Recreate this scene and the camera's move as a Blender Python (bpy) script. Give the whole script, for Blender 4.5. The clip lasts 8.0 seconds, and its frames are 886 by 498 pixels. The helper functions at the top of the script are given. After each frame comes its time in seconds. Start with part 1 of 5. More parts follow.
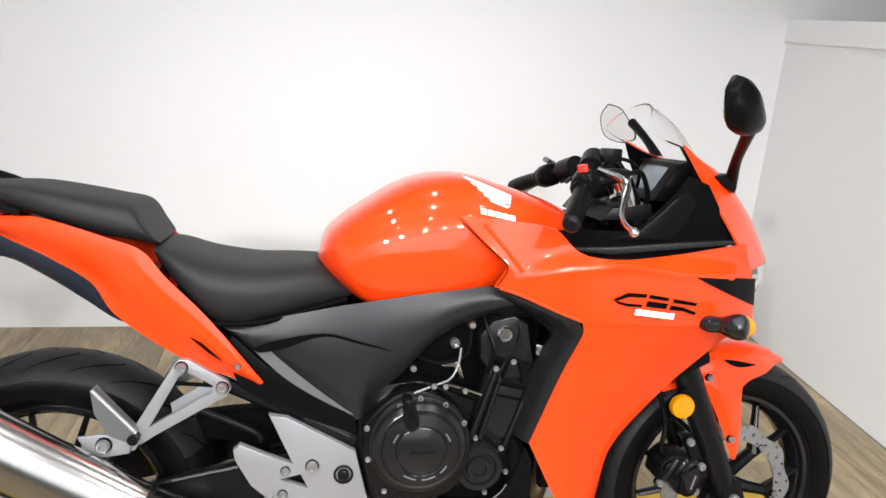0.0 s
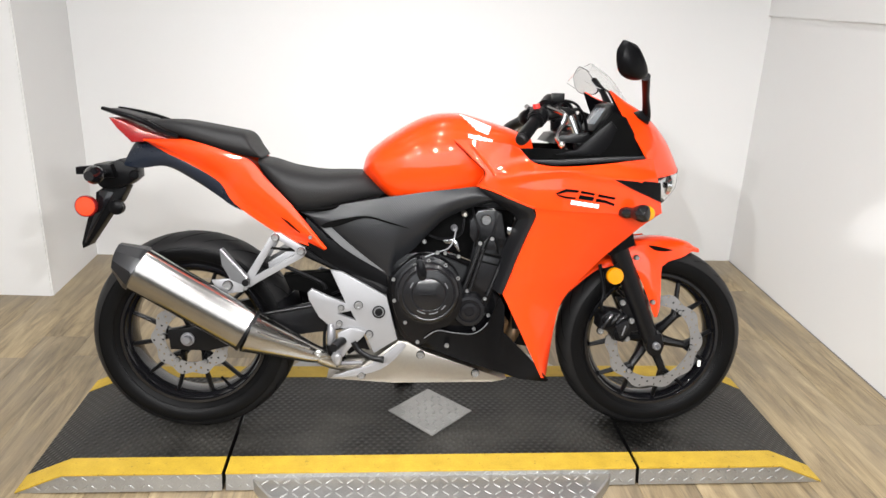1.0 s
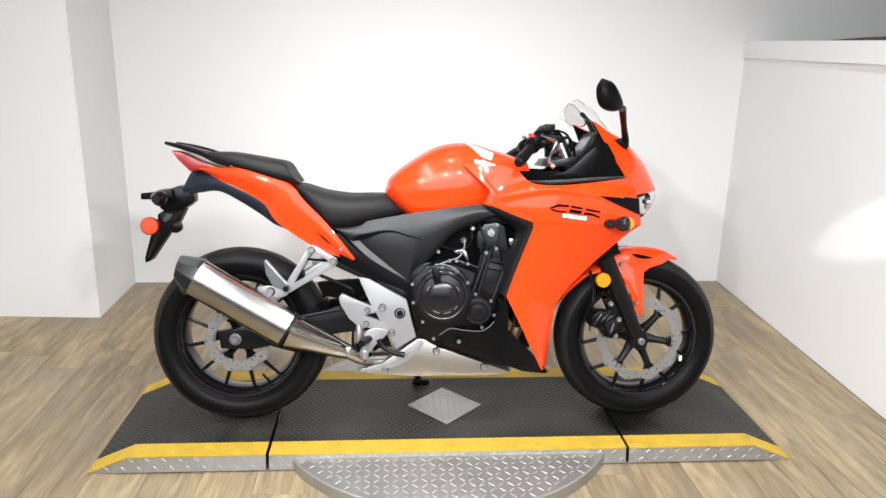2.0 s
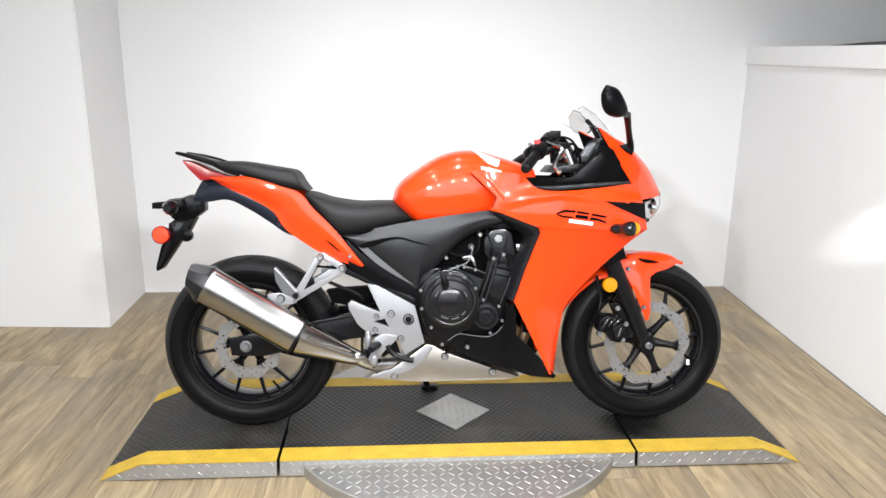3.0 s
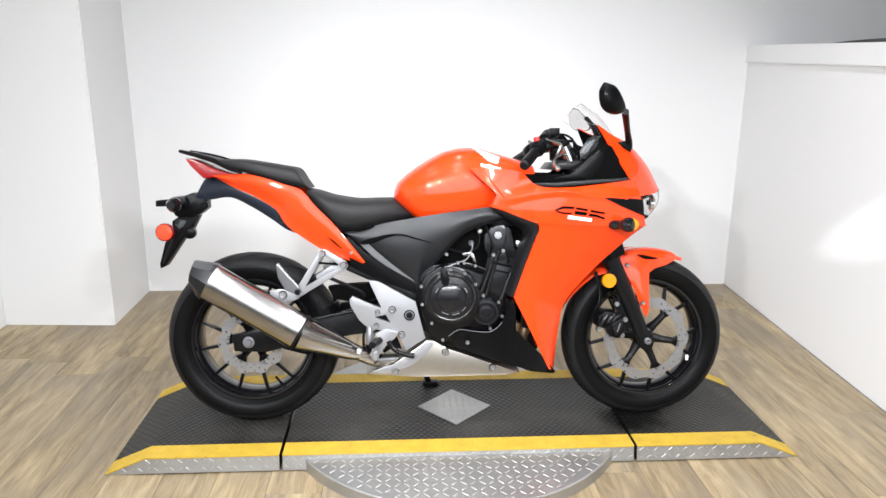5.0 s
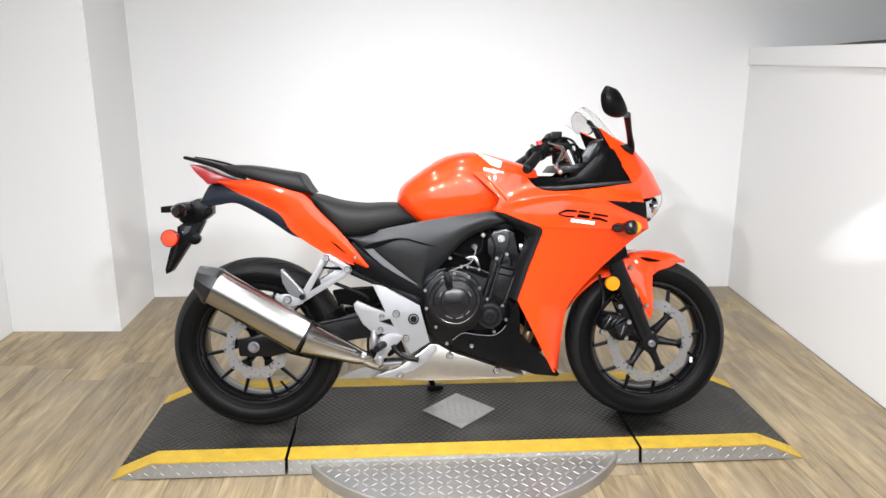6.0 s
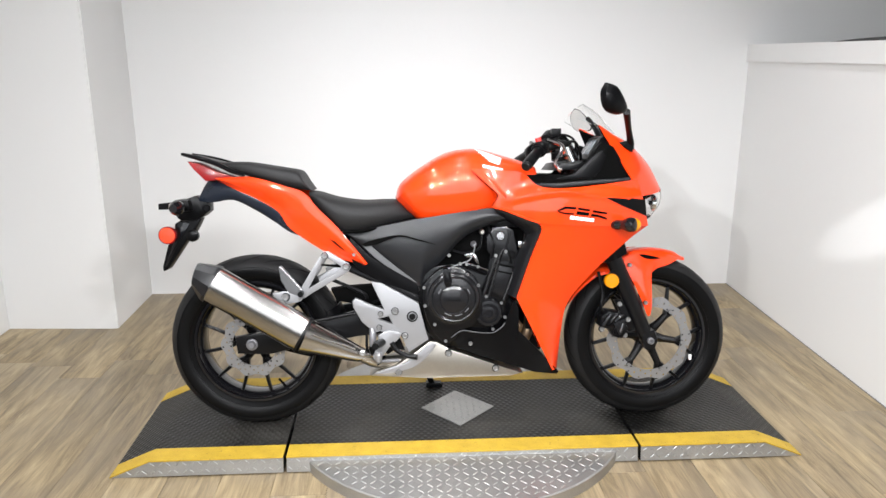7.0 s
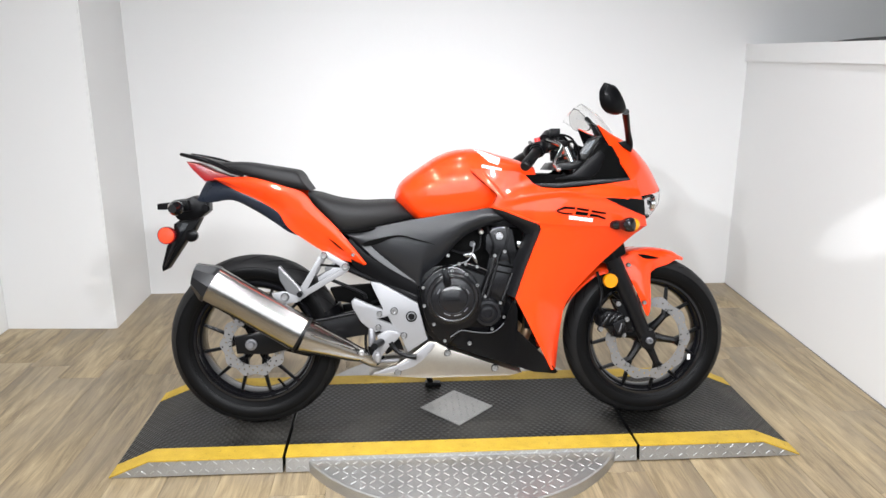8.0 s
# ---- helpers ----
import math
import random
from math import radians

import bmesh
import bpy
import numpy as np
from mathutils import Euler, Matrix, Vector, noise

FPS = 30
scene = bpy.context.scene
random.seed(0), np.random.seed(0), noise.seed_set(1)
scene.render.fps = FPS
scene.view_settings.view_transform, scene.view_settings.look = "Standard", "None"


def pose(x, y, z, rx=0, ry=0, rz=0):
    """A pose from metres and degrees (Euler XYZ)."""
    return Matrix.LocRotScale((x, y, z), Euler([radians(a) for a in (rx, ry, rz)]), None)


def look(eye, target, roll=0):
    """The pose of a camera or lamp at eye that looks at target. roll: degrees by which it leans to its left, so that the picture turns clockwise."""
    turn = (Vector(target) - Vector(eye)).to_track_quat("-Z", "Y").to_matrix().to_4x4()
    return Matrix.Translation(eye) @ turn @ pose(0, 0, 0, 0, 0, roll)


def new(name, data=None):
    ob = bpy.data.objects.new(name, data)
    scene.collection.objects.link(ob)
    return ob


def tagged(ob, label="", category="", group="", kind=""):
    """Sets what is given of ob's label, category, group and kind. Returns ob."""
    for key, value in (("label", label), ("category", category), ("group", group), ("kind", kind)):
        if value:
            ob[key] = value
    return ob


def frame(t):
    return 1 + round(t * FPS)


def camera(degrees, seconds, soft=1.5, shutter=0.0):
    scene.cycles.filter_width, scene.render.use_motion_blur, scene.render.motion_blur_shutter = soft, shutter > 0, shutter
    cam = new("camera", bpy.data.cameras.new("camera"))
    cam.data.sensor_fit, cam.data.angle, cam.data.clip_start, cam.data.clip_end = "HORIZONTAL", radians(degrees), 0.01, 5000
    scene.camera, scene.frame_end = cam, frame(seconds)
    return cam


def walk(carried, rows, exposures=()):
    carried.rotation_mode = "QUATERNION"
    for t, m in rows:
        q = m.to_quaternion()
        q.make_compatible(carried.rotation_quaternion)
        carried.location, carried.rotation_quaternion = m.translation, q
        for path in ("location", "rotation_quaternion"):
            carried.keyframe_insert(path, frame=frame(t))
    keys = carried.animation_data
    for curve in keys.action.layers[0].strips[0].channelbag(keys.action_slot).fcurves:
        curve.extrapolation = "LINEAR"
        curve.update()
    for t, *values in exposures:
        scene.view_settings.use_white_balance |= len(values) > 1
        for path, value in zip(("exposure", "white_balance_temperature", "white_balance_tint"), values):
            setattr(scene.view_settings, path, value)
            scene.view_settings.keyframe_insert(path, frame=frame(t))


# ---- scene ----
# ---------------------------------------------------------------- camera
cam = camera(62.2, 8.0)
walk(cam, [
    (0.0, pose(0.496, -1.368, 1.279, 72.37, -3.64, -9.37)),
    (0.5, pose(0.488, -1.775, 1.332, 72.47, -0.40, -7.55)),
    (1.0, pose(0.572, -2.117, 1.311, 70.83, -2.11, -4.10)),
    (1.5, pose(0.527, -2.393, 1.319, 73.91, -1.72, -4.36)),
    (1.7, pose(0.525, -2.452, 1.317, 74.05, -1.50, -4.28)),
    (2.8, pose(0.513, -2.510, 1.308, 75.25, -0.70, -3.45)),
    (3.0, pose(0.513, -2.512, 1.308, 75.05, -0.59, -3.72)),
    (3.5, pose(0.520, -2.507, 1.304, 74.80, 0.01, -3.62)),
    (4.0, pose(0.517, -2.513, 1.305, 74.71, -0.03, -3.84)),
    (4.5, pose(0.520, -2.528, 1.302, 74.87, -0.47, -3.53)),
    (6.0, pose(0.525, -2.551, 1.301, 75.46, 0.09, -3.25)),
    (6.5, pose(0.525, -2.548, 1.309, 75.55, 0.39, -3.40)),
    (7.0, pose(0.520, -2.543, 1.301, 75.20, 0.02, -3.45)),
    (7.5, pose(0.520, -2.544, 1.298, 75.17, 0.16, -3.46)),
    (8.0, pose(0.519, -2.544, 1.304, 75.14, 0.02, -3.55)),
], exposures=[(0.0, -0.03, 6400, 10), (0.5, 0.04, 6480, 10), (1.0, 0.07, 6500, 10), (1.5, 0.08, 6500, 10), (1.7, 0.10, 6450, 10), (2.8, 0.14, 6280, 10), (3.5, 0.22, 6200, 10), (4.0, 0.25, 6180, 10), (4.7, 0.24, 6180, 10), (5.8, 0.16, 6280, 10), (6.0, 0.14, 6300, 10), (6.5, 0.08, 6320, 10), (7.0, 0.04, 6320, 10), (8.0, 0.08, 6220, 10)])

# ---------------------------------------------------------------- world and lamps
FLOOR = -0.060
CEIL = 2.75
world = bpy.data.worlds.new("world")
scene.world = world
world.use_nodes = True
world.node_tree.nodes["Background"].inputs[0].default_value = (1, 1, 1, 1)
world.node_tree.nodes["Background"].inputs[1].default_value = 0.05


WARM = (1, 0.992, 0.990)


def area(name, x, y, z, sx, sy, watts, col):
    lamp = bpy.data.lights.new(name, "AREA")
    lamp.shape, lamp.size, lamp.size_y, lamp.energy, lamp.color = "RECTANGLE", sx, sy, watts, col
    ob = new(name, lamp)
    ob.matrix_world = pose(x, y, z)
    return ob


# rows of small downlights, and an added, unseen track of spotlights behind the camera aimed to brighten the bike and
# walls
SPOTS = [(x, y) for y in (0.45, -0.75, -1.95) for x in (-0.48, 0.65, 1.78)]
ADDED_TRACK = [((x, -3.5, CEIL - 0.35), (tx, 1.2, 0.22)) for x, tx in ((-1.2, 2.2), (-0.4, 1.5), (0.6, 0.7), (1.4, -0.3), (2.0, -1.0))]
for x, y in SPOTS:
    lamp = bpy.data.lights.new("downlight_lamp", "SPOT")
    lamp.energy, lamp.spot_size, lamp.spot_blend, lamp.shadow_soft_size, lamp.color = (27 if y > 0 else 76), radians(130), 0.9, 0.03, WARM
    new("downlight_lamp", lamp).matrix_world = pose(x, y, CEIL - 0.03)
for (eye, aim), watts in zip(ADDED_TRACK, (345, 240, 185, 180, 255)):
    lamp = bpy.data.lights.new("track_lamp", "SPOT")
    lamp.energy, lamp.spot_size, lamp.spot_blend, lamp.shadow_soft_size, lamp.color = watts, radians(60), 1.0, 0.06, WARM
    new("track_lamp", lamp).matrix_world = look(eye, aim)
# unseen frontal fill behind the camera, added as daylight through a window
win = area("window_daylight", 0.6, -4.58, 1.65, 4.2, 1.4, 40, (0.93, 0.97, 1.0))
win.matrix_world = pose(0.6, -4.58, 1.65, 90)
# narrow unseen lamp, added to throw the bright oval on the partition
lamp = bpy.data.lights.new("spotlight_lamp", "SPOT")
lamp.energy, lamp.spot_size, lamp.spot_blend, lamp.shadow_soft_size, lamp.color = 800, radians(3.6), 0.6, 0.02, WARM
AIM = ((1.3, -3.4, CEIL - 0.40), (2.447, 0.16, 0.66))
new("spotlight_lamp", lamp).matrix_world = look(*AIM)

# ---------------------------------------------------------------- materials


def nodes_of(name):
    m = bpy.data.materials.new(name)
    m.use_nodes = True
    t = m.node_tree
    return m, t.nodes, t.links, t.nodes["Principled BSDF"]


def surface(name, col, rough=0.5, metal=0.0, coat=0.0, var=0.12, scale=6.0, fine=120.0, bump=0.02, spec=0.5, stretch=(1, 1, 1), rvar=0.15, dist=0.002):
    """A painted, metal or plastic surface with stains at one scale and grain at another."""
    m, n, l, b = nodes_of(name)
    co = n.new("ShaderNodeTexCoord")
    mp = n.new("ShaderNodeMapping")
    mp.inputs["Scale"].default_value = stretch
    l.new(co.outputs["Object"], mp.inputs["Vector"])
    big, small = n.new("ShaderNodeTexNoise"), n.new("ShaderNodeTexNoise")
    big.inputs["Scale"].default_value, small.inputs["Scale"].default_value = scale, fine
    big.inputs["Detail"].default_value, small.inputs["Detail"].default_value = 4, 2
    l.new(mp.outputs[0], big.inputs["Vector"]), l.new(mp.outputs[0], small.inputs["Vector"])
    mix = n.new("ShaderNodeMix")
    mix.data_type = "RGBA"
    mix.inputs["A"].default_value = (*[min(1, c * (1 + var)) for c in col], 1)
    mix.inputs["B"].default_value = (*[c * (1 - var) for c in col], 1)
    add = n.new("ShaderNodeMath")
    add.operation = "MULTIPLY_ADD"
    add.inputs[1].default_value, add.inputs[2].default_value = 0.35, 0.0
    l.new(small.outputs["Fac"], add.inputs[0])
    sm = n.new("ShaderNodeMath")
    sm.operation = "MULTIPLY_ADD"
    sm.inputs[1].default_value = 0.65
    l.new(big.outputs["Fac"], sm.inputs[0]), l.new(add.outputs[0], sm.inputs[2])
    l.new(sm.outputs[0], mix.inputs["Factor"])
    l.new(mix.outputs["Result"], b.inputs["Base Color"])
    rm = n.new("ShaderNodeMapRange")
    rm.inputs["To Min"].default_value, rm.inputs["To Max"].default_value = max(0.02, rough * (1 - rvar)), min(1, rough * (1 + rvar))
    l.new(sm.outputs[0], rm.inputs["Value"]), l.new(rm.outputs[0], b.inputs["Roughness"])
    b.inputs["Metallic"].default_value = metal
    b.inputs["Coat Weight"].default_value, b.inputs["Coat Roughness"].default_value = coat, 0.03
    b.inputs["Specular IOR Level"].default_value = spec
    if bump:
        bp = n.new("ShaderNodeBump")
        bp.inputs["Strength"].default_value, bp.inputs["Distance"].default_value = min(1, bump * 10), dist
        l.new(small.outputs["Fac"], bp.inputs["Height"]), l.new(bp.outputs[0], b.inputs["Normal"])
    return m


ORANGE = surface("orange_red_paint", (0.75, 0.043, 0.003), 0.34, coat=0.9, var=0.03, bump=0, rvar=0.1, spec=0.1)
SEAT = surface("black_vinyl", (0.012, 0.0117, 0.012), 0.52, var=0.2, fine=320, bump=0.05, dist=0.0012, spec=0.26)
COVER = surface("charcoal_plastic", (0.011, 0.0115, 0.013), 0.34, var=0.12, fine=700, bump=0.03, dist=0.0004, spec=0.28)
cn, cl = COVER.node_tree.nodes, COVER.node_tree.links
weave = []
for turn in (40, -40):
    mp, wv = cn.new("ShaderNodeMapping"), cn.new("ShaderNodeTexWave")
    mp.inputs["Rotation"].default_value, wv.inputs["Scale"].default_value = (0, radians(turn), 0), 62.0
    cl.new(cn["Texture Coordinate"].outputs["Object"], mp.inputs["Vector"]), cl.new(mp.outputs[0], wv.inputs["Vector"])
    weave.append(wv)
mul, cb = cn.new("ShaderNodeMath"), cn.new("ShaderNodeBump")
mul.operation = "MULTIPLY"
cb.inputs["Strength"].default_value, cb.inputs["Distance"].default_value = 0.35, 0.0006
cl.new(weave[0].outputs["Fac"], mul.inputs[0]), cl.new(weave[1].outputs["Fac"], mul.inputs[1]), cl.new(mul.outputs[0], cb.inputs["Height"])
cl.new(cn["Bump"].outputs[0], cb.inputs["Normal"]), cl.new(cb.outputs[0], cn["Principled BSDF"].inputs["Normal"])
GREYP = surface("grey_metallic_paint", (0.17, 0.17, 0.18), 0.35, metal=0.4, var=0.08, bump=0)
ACCENT = surface("dull_grey_plastic", (0.085, 0.086, 0.09), 0.38, var=0.1, bump=0)
BLACK = surface("black_plastic", (0.0026, 0.0026, 0.003), 0.30, var=0.15, fine=600, bump=0.015, dist=0.0004, spec=0.09)
GLOSSBLACK = surface("gloss_black_plastic", (0.005, 0.005, 0.006), 0.12, coat=0.4, var=0.1, bump=0, spec=0.3)
NAVY = surface("blue_black_plastic", (0.0075, 0.011, 0.019), 0.28, var=0.12, bump=0, spec=0.36)
RUBBER = surface("tyre_rubber", (0.0028, 0.0028, 0.003), 0.40, var=0.4, scale=14, fine=300, bump=0.02, dist=0.0006, spec=0.10)
# paler than the sidewall: ceiling light on the crown put into colour, with dust
TREADRUBBER = surface("lit_dusty_tread_rubber", (0.011, 0.0108, 0.011), 0.5, var=0.4, scale=20, fine=300, bump=0.03, dist=0.0006, spec=0.15)
BLACKMETAL = surface("black_painted_metal", (0.0045, 0.0045, 0.005), 0.30, metal=0.0, var=0.15, bump=0.01, dist=0.0004, spec=0.16)
ENGINE = surface("dark_engine_paint", (0.0035, 0.0035, 0.004), 0.19, var=0.2, fine=400, bump=0.004, dist=0.0003, spec=0.21)
ENGINE2 = surface("engine_cover_paint", (0.008, 0.008, 0.009), 0.22, metal=0.1, var=0.18, fine=400, bump=0.004, dist=0.0003, spec=0.34)
ALLOY = surface("silver_painted_alloy", (0.26, 0.26, 0.268), 0.34, metal=0.4, var=0.10, fine=300, bump=0.01, dist=0.0004)
STEEL = surface("brushed_steel", (0.37, 0.36, 0.345), 0.21, metal=1.0, var=0.12, scale=10, fine=260, bump=0.006, stretch=(0.15, 1, 1), dist=0.0004)
CHROME = surface("bright_steel", (0.75, 0.75, 0.76), 0.16, metal=1.0, var=0.06, bump=0)
# warm base carries the floor's tan reflection on the chamber, beside heat stains
PIPE = surface("floor_tinted_stained_steel", (0.40, 0.375, 0.335), 0.34, metal=1.0, var=0.16, scale=16, fine=120, bump=0)
DISC = surface("brake_disc_steel", (0.28, 0.28, 0.285), 0.32, metal=0.65, var=0.12, fine=300, bump=0.01, dist=0.0003)
SURROUND = surface("satin_black_plastic", (0.008, 0.008, 0.009), 0.30, var=0.12, fine=600, bump=0.01, dist=0.0004, spec=0.26)
DARK = surface("deep_black", (0.002, 0.002, 0.002), 0.65, bump=0, spec=0.03)
WHITE = surface("white_decal", (0.85, 0.85, 0.85), 0.3, var=0.03, bump=0)
COPPER = surface("hot_header_pipe", (0.35, 0.24, 0.15), 0.35, metal=0.9, var=0.3, scale=30, bump=0)
REDPART = surface("red_plastic", (0.55, 0.02, 0.015), 0.3, var=0.05, bump=0)
WALL = surface("white_wall_paint", (0.80, 0.80, 0.795), 0.55, var=0.02, scale=1.2, fine=160, bump=0.012, dist=0.0008, spec=0.3)
WALLB = surface("pale_grey_wall", (0.55, 0.56, 0.55), 0.6, var=0.03, scale=1.0, fine=160, bump=0.012, dist=0.0008, spec=0.3)
CEILDARK = surface("dim_grey_ceiling", (0.16, 0.16, 0.16), 0.85, var=0.06, bump=0.02)
WALLC = surface("dim_showroom_wall", (0.13, 0.13, 0.135), 0.7, var=0.06, bump=0.01)
CEILM = surface("ceiling_white", (0.78, 0.78, 0.77), 0.8, var=0.03, bump=0.02)
YELLOW = surface("yellow_edge_paint", (0.47, 0.31, 0.032), 0.55, var=0.42, scale=16, fine=200, bump=0.03, dist=0.0012, spec=0.3)
yn, yl = YELLOW.node_tree.nodes, YELLOW.node_tree.links
yb = yn["Principled BSDF"]
spk, cut, scuff = yn.new("ShaderNodeTexNoise"), yn.new("ShaderNodeMapRange"), yn.new("ShaderNodeMix")
spk.inputs["Scale"].default_value, spk.inputs["Detail"].default_value, spk.inputs["Roughness"].default_value = 55, 6, 0.75
cut.inputs["From Min"].default_value, cut.inputs["From Max"].default_value, cut.inputs["To Max"].default_value = 0.60, 0.70, 0.85
scuff.data_type = "RGBA"
scuff.inputs["B"].default_value = (0.05, 0.042, 0.03, 1)
yl.new(yn["Texture Coordinate"].outputs["Object"], spk.inputs["Vector"]), yl.new(spk.outputs["Fac"], cut.inputs["Value"]), yl.new(cut.outputs[0], scuff.inputs["Factor"])
yl.new(yb.inputs["Base Color"].links[0].from_socket, scuff.inputs["A"]), yl.new(scuff.outputs["Result"], yb.inputs["Base Color"])
TREAD = surface("tread_plate_steel", (0.36, 0.357, 0.345), 0.40, metal=0.75, var=0.34, scale=9, fine=200, bump=0.02, dist=0.0008)
TREADTOP = surface("rubbed_tread_steel", (0.46, 0.46, 0.45), 0.42, metal=0.75, var=0.15, scale=9, bump=0)
TRIM = surface("dark_trim", (0.03, 0.03, 0.03), 0.5, bump=0)


def lens(name, col, trans=0.25, coat=0.6):
    m, n, l, b = nodes_of(name)
    b.inputs["Base Color"].default_value = (*col, 1)
    b.inputs["Roughness"].default_value = 0.12
    b.inputs["Transmission Weight"].default_value = trans
    b.inputs["Coat Weight"].default_value = coat
    v = n.new("ShaderNodeTexVoronoi")
    v.inputs["Scale"].default_value = 260
    co = n.new("ShaderNodeTexCoord")
    l.new(co.outputs["Object"], v.inputs["Vector"])
    bp = n.new("ShaderNodeBump")
    bp.inputs["Strength"].default_value, bp.inputs["Distance"].default_value = 0.35, 0.001
    l.new(v.outputs["Distance"], bp.inputs["Height"]), l.new(bp.outputs[0], b.inputs["Normal"])
    return m


AMBER = lens("amber_lens", (0.76, 0.28, 0.0))
REDLENS = lens("red_lens", (0.24, 0.006, 0.007), trans=0.05, coat=0.15)
ORANGELENS = lens("orange_red_reflector", (0.70, 0.055, 0.012), trans=0.05)


def glass(name, tint=(0.99, 0.99, 0.99), rough=0.02):
    m, n, l, b = nodes_of(name)
    b.inputs["Base Color"].default_value = (*tint, 1)
    b.inputs["Roughness"].default_value = rough
    b.inputs["Transmission Weight"].default_value = 1.0
    b.inputs["IOR"].default_value = 1.12
    return m


SCREEN = glass("clear_screen")
m, n, l, b = nodes_of("mirror_glass")
b.inputs["Base Color"].default_value, b.inputs["Metallic"].default_value, b.inputs["Roughness"].default_value = (0.9, 0.9, 0.9, 1), 1.0, 0.02
MIRROR = m
m, n, l, b = nodes_of("lcd")
b.inputs["Base Color"].default_value, b.inputs["Roughness"].default_value = (0.11, 0.125, 0.14, 1), 0.25
LCD = m


def glow(name, strength, col=(1, 0.97, 0.93)):
    m, n, l, b = nodes_of(name)
    b.inputs["Base Color"].default_value = (0.9, 0.9, 0.9, 1)
    b.inputs["Emission Color"].default_value, b.inputs["Emission Strength"].default_value = (*col, 1), strength
    return m


GLOWSPOT = glow("lit_downlight", 80.0, (1, 0.96, 0.9))


def wood(name):
    """Printed oak planks: long grain, darker and paler boards, knots."""
    m, n, l, b = nodes_of(name)
    co, inf = n.new("ShaderNodeTexCoord"), n.new("ShaderNodeObjectInfo")
    off = n.new("ShaderNodeVectorMath")
    off.operation = "MULTIPLY_ADD"
    off.inputs[1].default_value = (1, 1, 1)
    sc = n.new("ShaderNodeVectorMath")
    sc.operation = "SCALE"
    sc.inputs[0].default_value = (13.0, 41.0, 7.0)
    l.new(inf.outputs["Random"], sc.inputs["Scale"])
    l.new(co.outputs["Object"], off.inputs[0]), l.new(sc.outputs[0], off.inputs[2])

    def noise_at(scale, stretch, detail=4, rough=0.55, distort=0.0):
        mp, t = n.new("ShaderNodeMapping"), n.new("ShaderNodeTexNoise")
        mp.inputs["Scale"].default_value = stretch
        t.inputs["Scale"].default_value, t.inputs["Detail"].default_value, t.inputs["Roughness"].default_value, t.inputs["Distortion"].default_value = scale, detail, rough, distort
        l.new(off.outputs[0], mp.inputs["Vector"]), l.new(mp.outputs[0], t.inputs["Vector"])
        return t.outputs["Fac"]

    streak = noise_at(3.4, (7.5, 0.7, 1), 7, 0.66, 1.0)
    grain = noise_at(22.0, (9.0, 0.5, 1), 3)
    patch_ = noise_at(2.2, (1.5, 1.0, 1), 3)
    ramp = n.new("ShaderNodeValToRGB")
    e = ramp.color_ramp.elements
    e[0].position, e[0].color = 0.30, (0.092, 0.068, 0.040, 1)
    e[1].position, e[1].color = 0.72, (0.47, 0.37, 0.22, 1)
    mid = ramp.color_ramp.elements.new(0.5)
    mid.color = (0.265, 0.203, 0.118, 1)
    a1 = n.new("ShaderNodeMath")
    a1.operation = "MULTIPLY_ADD"
    a1.inputs[1].default_value, a1.inputs[2].default_value = 0.10, 0.0
    l.new(inf.outputs["Random"], a1.inputs[0])
    a2 = n.new("ShaderNodeMath")
    a2.operation = "MULTIPLY_ADD"
    a2.inputs[1].default_value = 0.78
    l.new(streak, a2.inputs[0]), l.new(a1.outputs[0], a2.inputs[2])
    a3 = n.new("ShaderNodeMath")
    a3.operation = "MULTIPLY_ADD"
    a3.inputs[1].default_value = 0.18
    l.new(grain, a3.inputs[0]), l.new(a2.outputs[0], a3.inputs[2])
    l.new(a3.outputs[0], ramp.inputs["Fac"])
    grey = n.new("ShaderNodeMix")
    grey.data_type = "RGBA"
    grey.inputs["B"].default_value = (0.185, 0.150, 0.106, 1)
    gm = n.new("ShaderNodeMapRange")
    gm.inputs["From Min"].default_value, gm.inputs["From Max"].default_value, gm.inputs["To Max"].default_value = 0.45, 0.75, 0.8
    l.new(patch_, gm.inputs["Value"]), l.new(gm.outputs[0], grey.inputs["Factor"]), l.new(ramp.outputs[0], grey.inputs["A"])
    l.new(grey.outputs["Result"], b.inputs["Base Color"])
    b.inputs["Roughness"].default_value = 0.42
    bp = n.new("ShaderNodeBump")
    bp.inputs["Strength"].default_value, bp.inputs["Distance"].default_value = 0.25, 0.0008
    l.new(grain, bp.inputs["Height"]), l.new(bp.outputs[0], b.inputs["Normal"])
    return m


WOOD = wood("oak_plank_vinyl")


